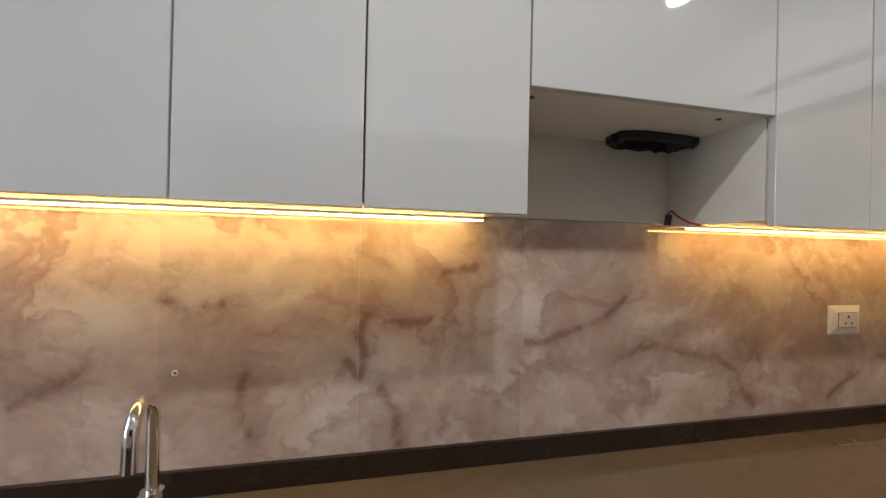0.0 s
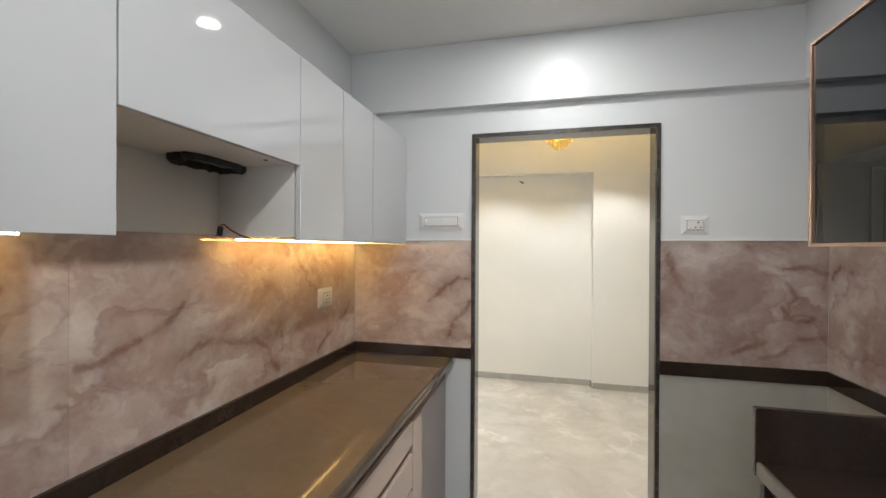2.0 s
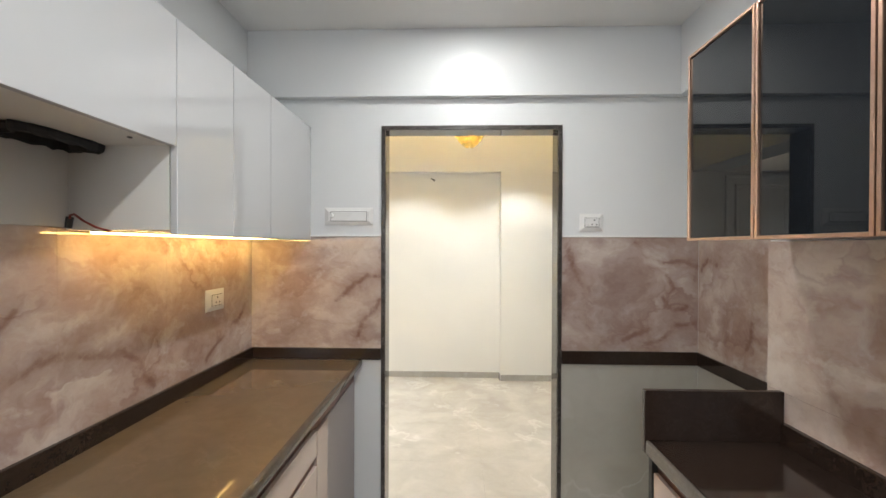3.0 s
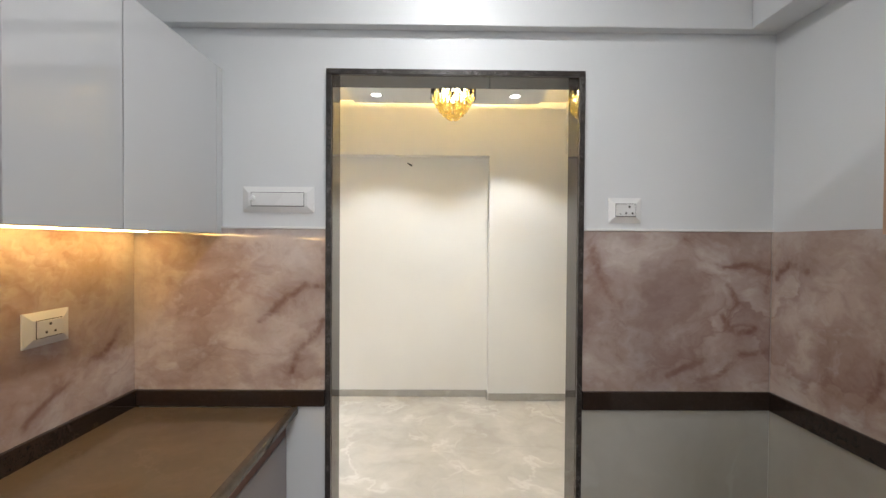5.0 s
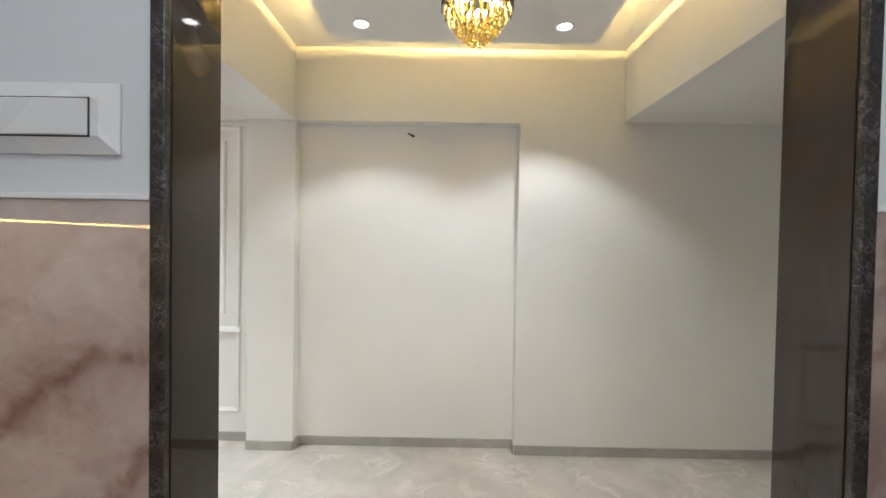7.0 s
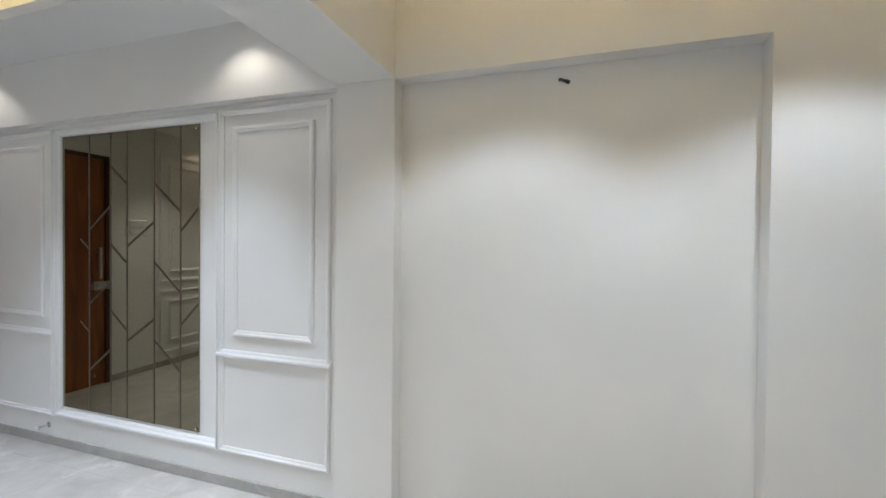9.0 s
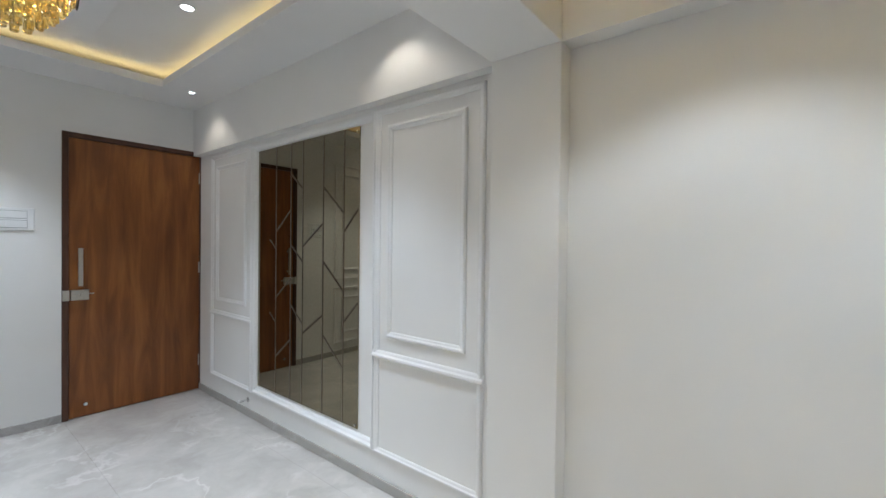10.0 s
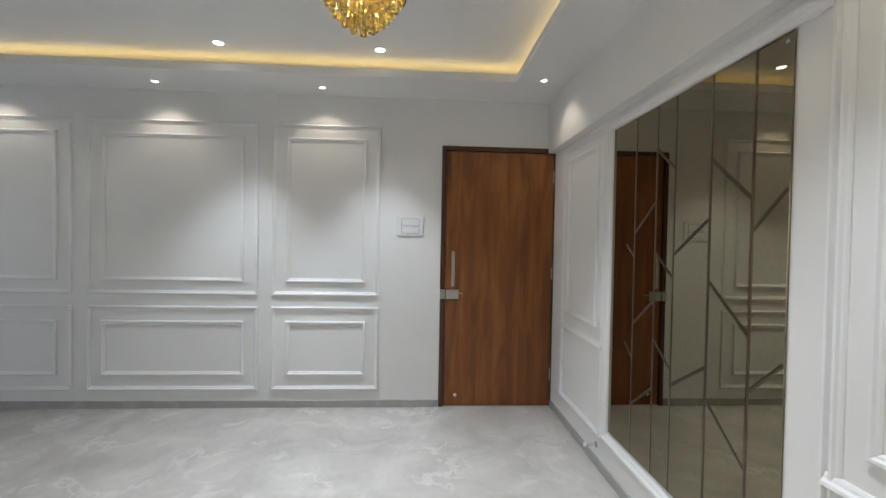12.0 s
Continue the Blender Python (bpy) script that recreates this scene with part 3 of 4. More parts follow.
# slanting branches: (from upright, to upright, start heights, rise)
BRANCH = ((0, 1, (1.475, 0.985, 0.545), 0.148), (1, 2, (1.88, 1.375, 0.945), -0.112), (2, 3, (1.37, 0.765), 0.15), (3, 4, (1.757, 1.268, 0.785), -0.172), (4, 5, (1.468, 0.90), 0.132))
EDGES = (*VX, MX1 - 0.002)
for i, j, starts, rise in BRANCH:
    for z in starts:
        groove(EDGES[i] + 0.005, z, EDGES[j] - 0.005, z + rise)
for z in (1.35, 0.80):
    groove(VX[0] - 0.085, z + 0.062, VX[0] - 0.005, z)
for z in (MZ0 + 0.02, MZ1 - 0.03):
    bm = bmesh.new()
    tube(bm, (MX1 - 0.02, BAY - 0.008, z), (MX1 - 0.02, BAY - 0.013, z), 0.007, n=16)
    part("mirror_screw", bm, M_CHROME, mirror, "small chrome screw cap")

# ---- entrance door ----
door = thing("door_1", (LX, 1.81, 0), "closed teak laminate entrance door in a dark wooden frame", "door", kind="structure")
FW = 0.038
part("door_frame", boxes((LX - 0.1, LX + 0.010, 1.311, 1.311 + FW, 0.0005, 2.2195), (LX - 0.1, LX + 0.010, MY - 0.005, MY + 0.029, 0.0005, 2.2195), (LX - 0.1, LX + 0.010, 1.311 + FW, MY - 0.005, 2.2195 - FW, 2.2195), bevel=0.002), M_FRAMEWOOD, door, "dark stained wooden frame")
leaf = part("door_leaf", boxes((LX - 0.045, LX - 0.005, 1.311 + FW + 0.003, MY - 0.008, 0.006, 2.2195 - FW - 0.003), bevel=0.002), M_WOOD, door, "teak laminate leaf")
part("threshold", boxes((LX - 0.1, LX - 0.046, 1.35, MY - 0.006, 0.0005, 0.02)), M_FRAMEWOOD, door)
hy = 1.415
part("pull_handle", boxes((LX + 0.028, LX + 0.046, hy - 0.014, hy + 0.014, 1.035, 1.33), (LX - 0.005, LX + 0.028, hy - 0.010, hy + 0.010, 1.06, 1.08), (LX - 0.005, LX + 0.028, hy - 0.010, hy + 0.010, 1.285, 1.305), bevel=0.003), M_STEEL, leaf, "flat brushed steel pull handle")
bm = boxes((LX - 0.005, LX + 0.028, 1.36, 1.468, 0.925, 1.005), bevel=0.004)
lock = part("rim_lock", bm, M_STEEL, leaf, "brushed steel rim lock")
part("lock_keeper", boxes((LX + 0.0105, LX + 0.026, 1.312, 1.352, 0.925, 1.005), bevel=0.003), M_STEEL, door, "steel lock keeper")
bm = bmesh.new()
tube(bm, (LX + 0.0285, 1.425, 0.965), (LX + 0.040, 1.425, 0.965), 0.012)
tube(bm, (LX + 0.012, 1.468, 0.972), (LX + 0.012, 1.50, 0.972), 0.005)
part("lock_knob", bm, M_STEEL, leaf, smooth=True)
for z in (0.28, 1.15, 1.98):
    bm = bmesh.new()
    tube(bm, (LX + 0.002, MY - 0.011, z - 0.05), (LX + 0.002, MY - 0.011, z + 0.05), 0.006, n=14)
    part("hinge", bm, M_STEEL, door, "slim steel hinge", True)
bm = bmesh.new()
tube(bm, (LX - 0.005, 1.452, 0.10), (LX + 0.004, 1.452, 0.10), 0.014)
part("floor_bolt", bm, M_CHROME, leaf, "small round chrome stud", True)

# door stop on the wall
stop = thing("door_stop", (-3.70, MY, 0.12), "small chrome door stop on the wall", "door stop")
bm = bmesh.new()
tube(bm, (-3.70, MY - 0.0005, 0.13), (-3.70, MY - 0.006, 0.13), 0.020)
part("plate", bm, M_CHROME, stop, "", True)
bm = bmesh.new()
tube(bm, (-3.70, MY - 0.006, 0.13), (-3.70, MY - 0.07, 0.13), 0.007, 0.009)
arm = part("arm", bm, M_CHROME, stop, "", True)
bm = bmesh.new()
tube(bm, (-3.70, MY - 0.07, 0.13), (-3.70, MY - 0.083, 0.13), 0.013)
part("buffer", bm, M_PLASTIC, arm, "grey rubber buffer", True)


# ---- electrical plates ----
def frustum(bm, c, u, n, w, h, inset, depth):
    """A plate with sloping borders: c centre, u along, n outward."""
    c, u, n = Vector(c), Vector(u), Vector(n)
    up = Vector((0, 0, 1))
    rings = []
    for k, dd in ((0.0, 0.0), (0.0, 0.35 * depth), (inset, depth)):
        rings.append([bm.verts.new(c + u * sx * (w / 2 - k) + up * sz * (h / 2 - k) + n * dd) for sx, sz in ((-1, -1), (1, -1), (1, 1), (-1, 1))])
    for a, b in zip(rings, rings[1:]):
        for k in range(4):
            bm.faces.new((a[k], a[(k + 1) % 4], b[(k + 1) % 4], b[k]))
    bm.faces.new(rings[-1])
    bm.faces.new(rings[0][::-1])
    return bm


def slab(c, u, n, w, h, d, off=0.0):
    c, u, n = Vector(c), Vector(u), Vector(n)
    bm = bmesh.new()
    m = Matrix((( *(u * w), 0), (*(n * d), 0), (0, 0, h, 0), (0, 0, 0, 1))).transposed()
    m.translation = c + n * (off + d / 2)
    made = bmesh.ops.create_cube(bm, size=1, matrix=m)
    bmesh.ops.bevel(bm, geom=bm.edges[:], offset=min(d, 0.004) * 0.3, segments=1, affect="EDGES")
    return bm


def plate(c, u, n, w, h, label, category, inset=0.022, depth=0.012):
    t = thing("switch_plate" if category == "switch" else "wall_socket", c, label, category)
    return part("cover", frustum(bmesh.new(), Vector(c) + Vector(n) * 0.0005, u, n, w, h, inset, depth), M_PLASTIC, t, "bevelled white plastic cover")


def holes(t, c, u, n, spots, off):
    for a, z, w, h in spots:
        p = Vector(c) + Vector(u) * a + Vector((0, 0, z)) + Vector(n) * off
        part("pin_hole", tube(bmesh.new(), p, p + Vector(n) * 0.0008, (w + h) / 4, n=14), M_SLOT, t, "dark socket hole")


KN, KU = (0, -1, 0), (1, 0, 0)
c = (-0.628, 0, 1.545)
t = plate(c, KU, KN, 0.255, 0.092, "long white switch plate with a blank insert", "switch")
part("gap", slab(c, KU, KN, 0.190, 0.051, 0.001, 0.0122), M_SLOT, t)
part("blank_insert", slab(c, KU, KN, 0.186, 0.047, 0.004, 0.0122), M_PLASTIC, t)
bm = bmesh.new()
tube(bm, Vector(c) + Vector((-0.088, -0.016, 0.003)), Vector(c) + Vector((-0.088, -0.030, 0.003)), 0.011, 0.009)
part("cable_grip", bm, M_PLASTIC, t, "small white plastic plug", True)
c = (0.625, 0, 1.5155)
t = plate(c, KU, KN, 0.118, 0.09, "square white socket plate with switch and three holes", "socket")
part("gap", slab(c, KU, KN, 0.074, 0.048, 0.001, 0.0122), M_SLOT, t)
part("insert", slab(c, KU, KN, 0.070, 0.044, 0.004, 0.0122), M_PLASTIC, t)
holes(t, c, KU, KN, ((0.012, 0.012, 0.007, 0.009), (0.0, -0.011, 0.008, 0.006), (0.023, -0.011, 0.008, 0.006), (-0.021, -0.014, 0.002, 0.006)), 0.0162)
c = (XL + 0.0085, -0.347, 1.15)
t = plate(c, (0, 1, 0), (1, 0, 0), 0.136, 0.094, "white socket plate on the onyx-look tiles", "socket")
part("gap", slab(c, (0, 1, 0), (1, 0, 0), 0.078, 0.05, 0.001, 0.0122), M_SLOT, t)
part("insert", slab(c, (0, 1, 0), (1, 0, 0), 0.074, 0.046, 0.004, 0.0122), M_PLASTIC, t)
holes(t, c, (0, 1, 0), (1, 0, 0), ((0.0, 0.012, 0.007, 0.009), (-0.012, -0.010, 0.008, 0.006), (0.014, -0.010, 0.008, 0.006)), 0.0162)
c = (LX, 1.05, 1.535)
t = plate(c, (0, 1, 0), (1, 0, 0), 0.225, 0.165, "white switch plate with two rows beside the door", "switch", 0.006, 0.010)
for z in (0.034, -0.034):
    part("gap", slab(Vector(c) + Vector((0, 0, z)), (0, 1, 0), (1, 0, 0), 0.150, 0.056, 0.001, 0.0102), M_SLOT, t)
    part("insert", slab(Vector(c) + Vector((0, 0, z)), (0, 1, 0), (1, 0, 0), 0.146, 0.052, 0.004, 0.0102), M_PLASTIC, t)
part("rocker", slab(Vector(c) + Vector((0, -0.05, -0.034)), (0, 1, 0), (1, 0, 0), 0.034, 0.046, 0.004, 0.0142), M_PLASTIC, t)

# cable stub in the recess
stub = thing("cable_stub", (-0.328, NY, 2.105), "short black cable stub sticking out of the wall", "cable")
part("cable", sweep(bmesh.new(), [(-0.335, NY + 0.01, 2.11), (-0.332, NY - 0.012, 2.108), (-0.32, NY - 0.028, 2.098), (-0.305, NY - 0.034, 2.088)], 0.0055), M_CABLE, stub, "", True)
part("connector", sweep(bmesh.new(), [(-0.309, NY - 0.033, 2.091), (-0.293, NY - 0.036, 2.081)], 0.008), M_CABLE, stub, "", True)


# ---- ceiling lamps ----
def downlight(x, y, z, r, label, group):
    t = thing("downlight", (x, y, z), label, "ceiling light", group)
    bm = bmesh.new()
    n = 32
    rings = []
    for rr, zz in ((r, z - 0.0005), (r, z - 0.004), (r * 0.93, z - 0.006), (r * 0.76, z - 0.004), (r * 0.66, z - 0.0012)):
        rings.append([bm.verts.new((x + rr * math.cos(2 * math.pi * k / n), y + rr * math.sin(2 * math.pi * k / n), zz)) for k in range(n)])
    for a, b in zip(rings, rings[1:]):
        for k in range(n):
            bm.faces.new((a[k], a[(k + 1) % n], b[(k + 1) % n], b[k]))
    ring = part("trim_ring", bm, M_PLASTIC, t, "white trim ring", True)
    bm = bmesh.new()
    bmesh.ops.create_circle(bm, cap_ends=True, segments=n, radius=r * 0.67, matrix=Matrix.Translation((x, y, z - 0.0018)))
    part("diffuser", bm, M_LAMP, ring, "bright round diffuser")
    return t


# the lamp at y -1.8 is unseen, added to brighten cabinets and column
for y in (-0.53, -1.8):
    downlight(0.01, y, KC, 0.062, "round recessed kitchen downlight, switched on, the rear one added as fill", "kitchen downlights")
    panel = bpy.data.lights.new("downlight_and_fill_panel", "AREA")
    panel.shape, panel.size, panel.color = "DISK", 0.085, (0.96, 0.97, 0.98)
    panel.energy = P_KITCHEN * 0.58 if y > -1 else P_KITCHEN * 1.2
    new("downlight_and_fill_panel", panel).matrix_world = pose(0.01, y, KC - 0.012)
for x in (-0.515, 0.505):
    for y in (1.56, 0.66):
        downlight(x, y, PZ, 0.05, "round recessed dining downlight, switched on", "dining downlights")
        spot(x, y, PZ - 0.012, P_DINING * (0.62 if y < 1 else 1.0), SOFT if y < 1 else (0.95, 0.965, 0.96), 107, 0.42, size=0.02)
for x, y, k in ((-4.45, -0.915, 0.6), (-4.45, 0.352, 0.6), (-4.45, -2.18, 0.6), (-4.14, 2.02, 0.62), (-1.94, 2.02, 0.8)):
    downlight(x, y, LC, 0.028, "small recessed wall washer spotlight, switched on", "wall spotlights")
    spot(x, y, LC - 0.012, P_WALL * k, SOFT, 116, 0.55, size=0.02)
for x, y in ((-4.06, -0.258), (-4.06, 0.835), (-3.08, 1.608), (-2.05, 1.608), (-2.02, 0.82), (-2.02, -0.29)):
    downlight(x, y, TZ, 0.047, "round recessed tray downlight, switched on", "tray downlights")
    spot(x, y, TZ - 0.012, P_TRAY, COOL, 76, 0.7, size=0.04)


# ---- chandeliers ----
def prism(bm, x, y, z0, z1, r, turn=0.0, tip=0.3):
    """A hanging faceted crystal drop."""
    n = 6
    rings = []
    h = z1 - z0
    for rr, zz in ((r * 0.55, z1), (r, z1 - 0.12 * h), (r, z0 + tip * h), (r * 0.6, z0)):
        rings.append([bm.verts.new((x + rr * math.cos(turn + 2 * math.pi * k / n), y + rr * math.sin(turn + 2 * math.pi * k / n), zz)) for k in range(n)])
    for a, b in zip(rings, rings[1:]):
        for k in range(n):
            bm.faces.new((a[k], a[(k + 1) % n], b[(k + 1) % n], b[k]))
    bm.faces.new(rings[0][::-1])
    bm.faces.new(rings[-1])


def chandelier(x, y, top, drop, radius, label):
    t = thing("chandelier", (x, y, top), label, "chandelier", "crystal chandeliers")
    bm = bmesh.new()
    tube(bm, (x, y, top - 0.0005), (x, y, top - 0.03), radius * 0.96, n=40)
    part("canopy", bm, M_BLACK, t, "round black canopy", True)
    # added ring, keeps the bulbs from lighting the ceiling panel through the blades
    bm = bmesh.new()
    bmesh.ops.create_cone(bm, cap_ends=False, segments=40, radius1=radius * 0.93, radius2=radius * 0.93, depth=drop * 0.3, matrix=Matrix.Translation((x, y, top - 0.03 - drop * 0.15)))
    part("collar", bm, M_BLACK, t, "added black ring behind the blades, blocking bulb light", True)
    count = 26
    for k in range(count):
        a = 2 * math.pi * k / count
        c, s = math.cos(a), math.sin(a)
        long = drop * (0.62 if k % 2 else 0.45)
        bm = bmesh.new()
        w, th = radius * 0.085, 0.004
        z1, z0 = top - 0.03 - 0.01 * (k % 3), top - long
        pts = [(-w, z1 - 0.02), (w, z1), (w, z0 + 0.03), (0.3 * w, z0), (-w, z0 + 0.015)]
        vs = []
        for off in (0.0, th):
            vs.append([bm.verts.new((x + c * (radius + off) - s * u, y + s * (radius + off) + c * u, z)) for u, z in pts])
        bm.faces.new(vs[0][::-1])
        bm.faces.new(vs[1])
        for i in range(5):
            j = (i + 1) % 5
            bm.faces.new((vs[0][i], vs[0][j], vs[1][j], vs[1][i]))
        part("plate", bm, M_BLACK, t, "upright black metal blade")
    for level, (rr, zt, zb, n, size) in enumerate(((0.90, 0.33, 0.64, 28, 0.046), (0.77, 0.38, 0.75, 23, 0.052), (0.61, 0.46, 0.85, 17, 0.060), (0.43, 0.56, 0.93, 11, 0.068), (0.22, 0.66, 1.0, 6, 0.076))):
        tier = bmesh.new()
        for k in range(n):
            a = 2 * math.pi * (k + 0.5 * (level % 2)) / n
            px, py = x + rr * radius * math.cos(a), y + rr * radius * math.sin(a)
            for hi, lo, f in ((0.0, 0.20, 0.7), (0.22, 0.44, 0.8), (0.46, 0.69, 0.9), (0.71, 1.0, 1.15)):
                prism(tier, px, py, top - drop * (zt + (zb - zt) * lo), top - drop * (zt + (zb - zt) * hi), size * radius * f, a, 0.12)
        part("crystal_tier", tier, M_CRYSTAL, t, "ring of amber crystal drops")
    for k in range(12):
        a = 2 * math.pi * k / 12 + 0.3
        bm = bmesh.new()
        bmesh.ops.create_icosphere(bm, subdivisions=2, radius=0.016, matrix=Matrix.Translation((x + 0.55 * radius * math.cos(a), y + 0.55 * radius * math.sin(a), top - drop * (0.47 + 0.05 * (k % 2)))))
        part("bulb", bm, M_BULB, t, "glowing warm bulb", True)
    bm = bmesh.new()
    bmesh.ops.create_icosphere(bm, subdivisions=2, radius=0.012, matrix=Matrix.Translation((x, y, top - drop * 0.62)))
    part("bulb", bm, M_BULB, t, "glowing warm bulb", True)
    return t


chandelier(0.035, 1.1, PZ, PZ - 2.165, 0.137, "gold crystal chandelier with black blades over the dining space")
chandelier(-2.8, 0.89, RZ, RZ - 2.235, 0.19, "gold crystal chandelier with black blades in the lit tray")

# ---- kitchen, window side with sink ----
CT = 0.80
counter = thing("countertop", (-0.85, -1.6, 0.76), "polished brown granite worktop along the tiled wall", "countertop")
part("slab", boxes((XL + 0.0205, -0.575, -3.2, -0.021, CT - 0.03, CT)), M_COUNTER, counter, "polished brown granite")
part("edge", nosing(-0.5745, -0.557, -3.2, -0.0005, CT - 0.033, CT + 0.0008), M_NOSE, counter, "rounded polished grey-brown edge", True)
part("upstand", boxes((XL + 0.0005, XL + 0.020, -3.2, -0.0005, CT - 0.02, 0.858), bevel=0.002), M_DARK, counter, "dark granite upstand")
part("upstand", boxes((XL + 0.0205, DL - 0.002, -0.0205, -0.0005, CT + 0.001, 0.858), bevel=0.002), M_DARK, counter, "dark granite upstand")


def base_unit(xf, xb, y0, y1, side, label, group):
    """A base cabinet: carcass, plinth, drawers with bronze grip channels; side is the way it faces."""
    t = thing("base_cabinet", ((xf + xb) / 2, (y0 + y1) / 2, 0), label, "base cabinet", group)
    f0, f1 = (xf - 0.018, xf) if side > 0 else (xf, xf + 0.018)
    b0, b1 = (xb, xf - 0.05) if side > 0 else (xf + 0.05, xb)
    part("body", boxes((b0, b1, y0, y1, 0.1, 0.757)), M_CARCASS, t)
    c0, c1 = (xf - 0.05, xf - 0.028) if side > 0 else (xf + 0.028, xf + 0.05)
    part("plinth", boxes((c0, c1, y0, y1, 0.0005, 0.099)), M_BLACK, t, "dark recessed plinth")
    g0, g1 = (f0 - 0.013, f1 - 0.013) if side > 0 else (f0 + 0.013, f1 + 0.013)
    part("handle_channel", boxes((g0, g1, y0, y1, 0.668, 0.757)), M_CHANNEL, t, "dark bronze grip channel")
    part("handle_channel", boxes((c0, c1, y0, y1, 0.40, 0.45)), M_CHANNEL, t, "dark bronze grip channel")
    for z0, z1 in ((0.602, 0.703), (0.43, 0.566), (0.105, 0.415)):
        part("drawer_front", boxes((f0, f1, y0 + 0.0015, y1 - 0.0015, z0, z1), bevel=0.0015), M_DRAWER, t, "rose-beige laminate drawer front")
    part("handle_channel", boxes((g0, g1, y0, y1, 0.555, 0.612)), M_CHANNEL, t, "dark bronze grip channel")
    return t


for a, b in ((-1.22, -0.62), (-1.82, -1.22), (-2.42, -1.82), (-3.02, -2.42)):
    base_unit(-0.587, XL + 0.03, a, b, 1, "rose-beige drawer cabinet under the brown worktop", "base cabinets")
corner = thing("filler_cabinet", (-0.85, -0.3, 0), "mauve-grey corner cabinet with a pale filler strip", "base cabinet")
part("filler", boxes((-0.607, -0.588, -0.613, -0.486, 0.02, 0.69), bevel=0.002), M_DRAWER, corner, "pale rose-beige filler strip")
part("shadow_gap", boxes((-0.618, -0.612, -0.6195, -0.004, 0.02, 0.757)), M_CHANNEL, corner, "dark bronze gap")
part("panel", boxes((-0.611, -0.597, -0.48, -0.004, 0.02, 0.69), bevel=0.002), M_END, corner, "mauve-grey side panel")
part("handle_channel", boxes((-0.6115, -0.600, -0.6195, -0.004, 0.692, 0.757)), M_CHANNEL, corner, "dark bronze grip channel")
part("body", boxes((XL + 0.03, -0.622, -0.619, -0.004, 0.0005, 0.757)), M_CARCASS, corner)

# tap
tap = thing("kitchen_tap", (-1.06, -2.321, CT), "chrome swan-neck tap standing on the worktop", "tap")
arc = [(-1.06, -2.321, CT + 0.05), (-1.06, -2.321, 0.996)] + [(-1.06 + 0.055 - 0.055 * math.cos(a), -2.321 + 0.002 * a, 0.996 + 0.062 * math.sin(a)) for a in [math.pi * k / 14 for k in range(1, 15)]] + [(-0.943, -2.313, 0.955)]
part("spout", sweep(bmesh.new(), arc, 0.0125, 18), M_CHROME, tap, "curved chrome spout", True)
bm = bmesh.new()
tube(bm, (-1.06, -2.321, CT + 0.0005), (-1.06, -2.321, CT + 0.012), 0.028)
tube(bm, (-1.06, -2.321, CT + 0.012), (-1.06, -2.321, CT + 0.062), 0.021)
tap_body = part("body", bm, M_CHROME, tap, "", True)
part("lever", boxes((-1.045, -0.985, -2.338, -2.311, CT + 0.035, CT + 0.066), bevel=0.006), M_CHROME, tap_body, "short chrome lever")

anchor = thing("wall_anchor", (XL + 0.008, -2.313, 1.065), "small white plastic anchor stuck in the tiles", "wall anchor")
bm = bmesh.new()
tube(bm, (XL + 0.0078, -2.313, 1.070), (XL + 0.017, -2.310, 1.073), 0.007, 0.005, n=12)
body = part("sleeve", bm, M_PLASTIC, anchor, "", True)
bm = bmesh.new()
tube(bm, (XL + 0.017, -2.310, 1.073), (XL + 0.021, -2.309, 1.074), 0.003, n=10)
part("pin", bm, M_CHROME, body, "tiny bright pin", True)

# ---- wall cabinets over the worktop ----
WF, WZ0, WZ1 = -0.83, 1.421, 2.01


def wall_unit(y0, y1, z0, label):
    t = thing("wall_cabinet", (-0.99, (y0 + y1) / 2, z0), label, "wall cabinet", "white wall cabinets")
    part("body", boxes((XL + 0.0005, WF - 0.022, y0 + 0.0005, y1 - 0.0005, z0 + 0.012, WZ1)), M_CARCASS, t, "white board carcass")
    part("door", boxes((WF - 0.019, WF, y0 + 0.0018, y1 - 0.0018, z0, WZ1 - 0.001), bevel=0.0012), M_LAM, t, "glossy white laminate door")
    return t


for a, b in ((-0.471, -0.041), (-0.758, -0.471), (-1.047, -0.758), (-1.931, -1.630), (-2.222, -1.931), (-2.513, -2.222), (-2.84, -2.513)):
    wall_unit(a, b, WZ0, "glossy white handleless wall cabinet above the tiles")
solid("filler_strip", boxes((XL + 0.0005, WF, -0.0405, -0.001, WZ0, WZ1), bevel=0.001), M_LAM, "narrow glossy white filler beside the wall", "filler")
HY0, HY1, HZ = -1.630, -1.047, 1.664
hood = thing("hood_cabinet", (-0.99, (HY0 + HY1) / 2, HZ), "white cabinet with an open bay for a cooker hood", "wall cabinet")
part("door", boxes((WF - 0.019, WF, HY0 + 0.0018, HY1 - 0.0018, HZ - 0.003, WZ1 - 0.001), bevel=0.0012), M_LAM, hood, "glossy white flap door")
part("back", boxes((XL + 0.009, XL + 0.016, HY0 + 0.001, HY1 - 0.001, 1.441, WZ1)), M_CARCASS, hood, "white back panel")
part("top", boxes((XL + 0.017, WF - 0.022, HY0 + 0.001, HY1 - 0.001, WZ1 - 0.018, WZ1)), M_CARCASS, hood)
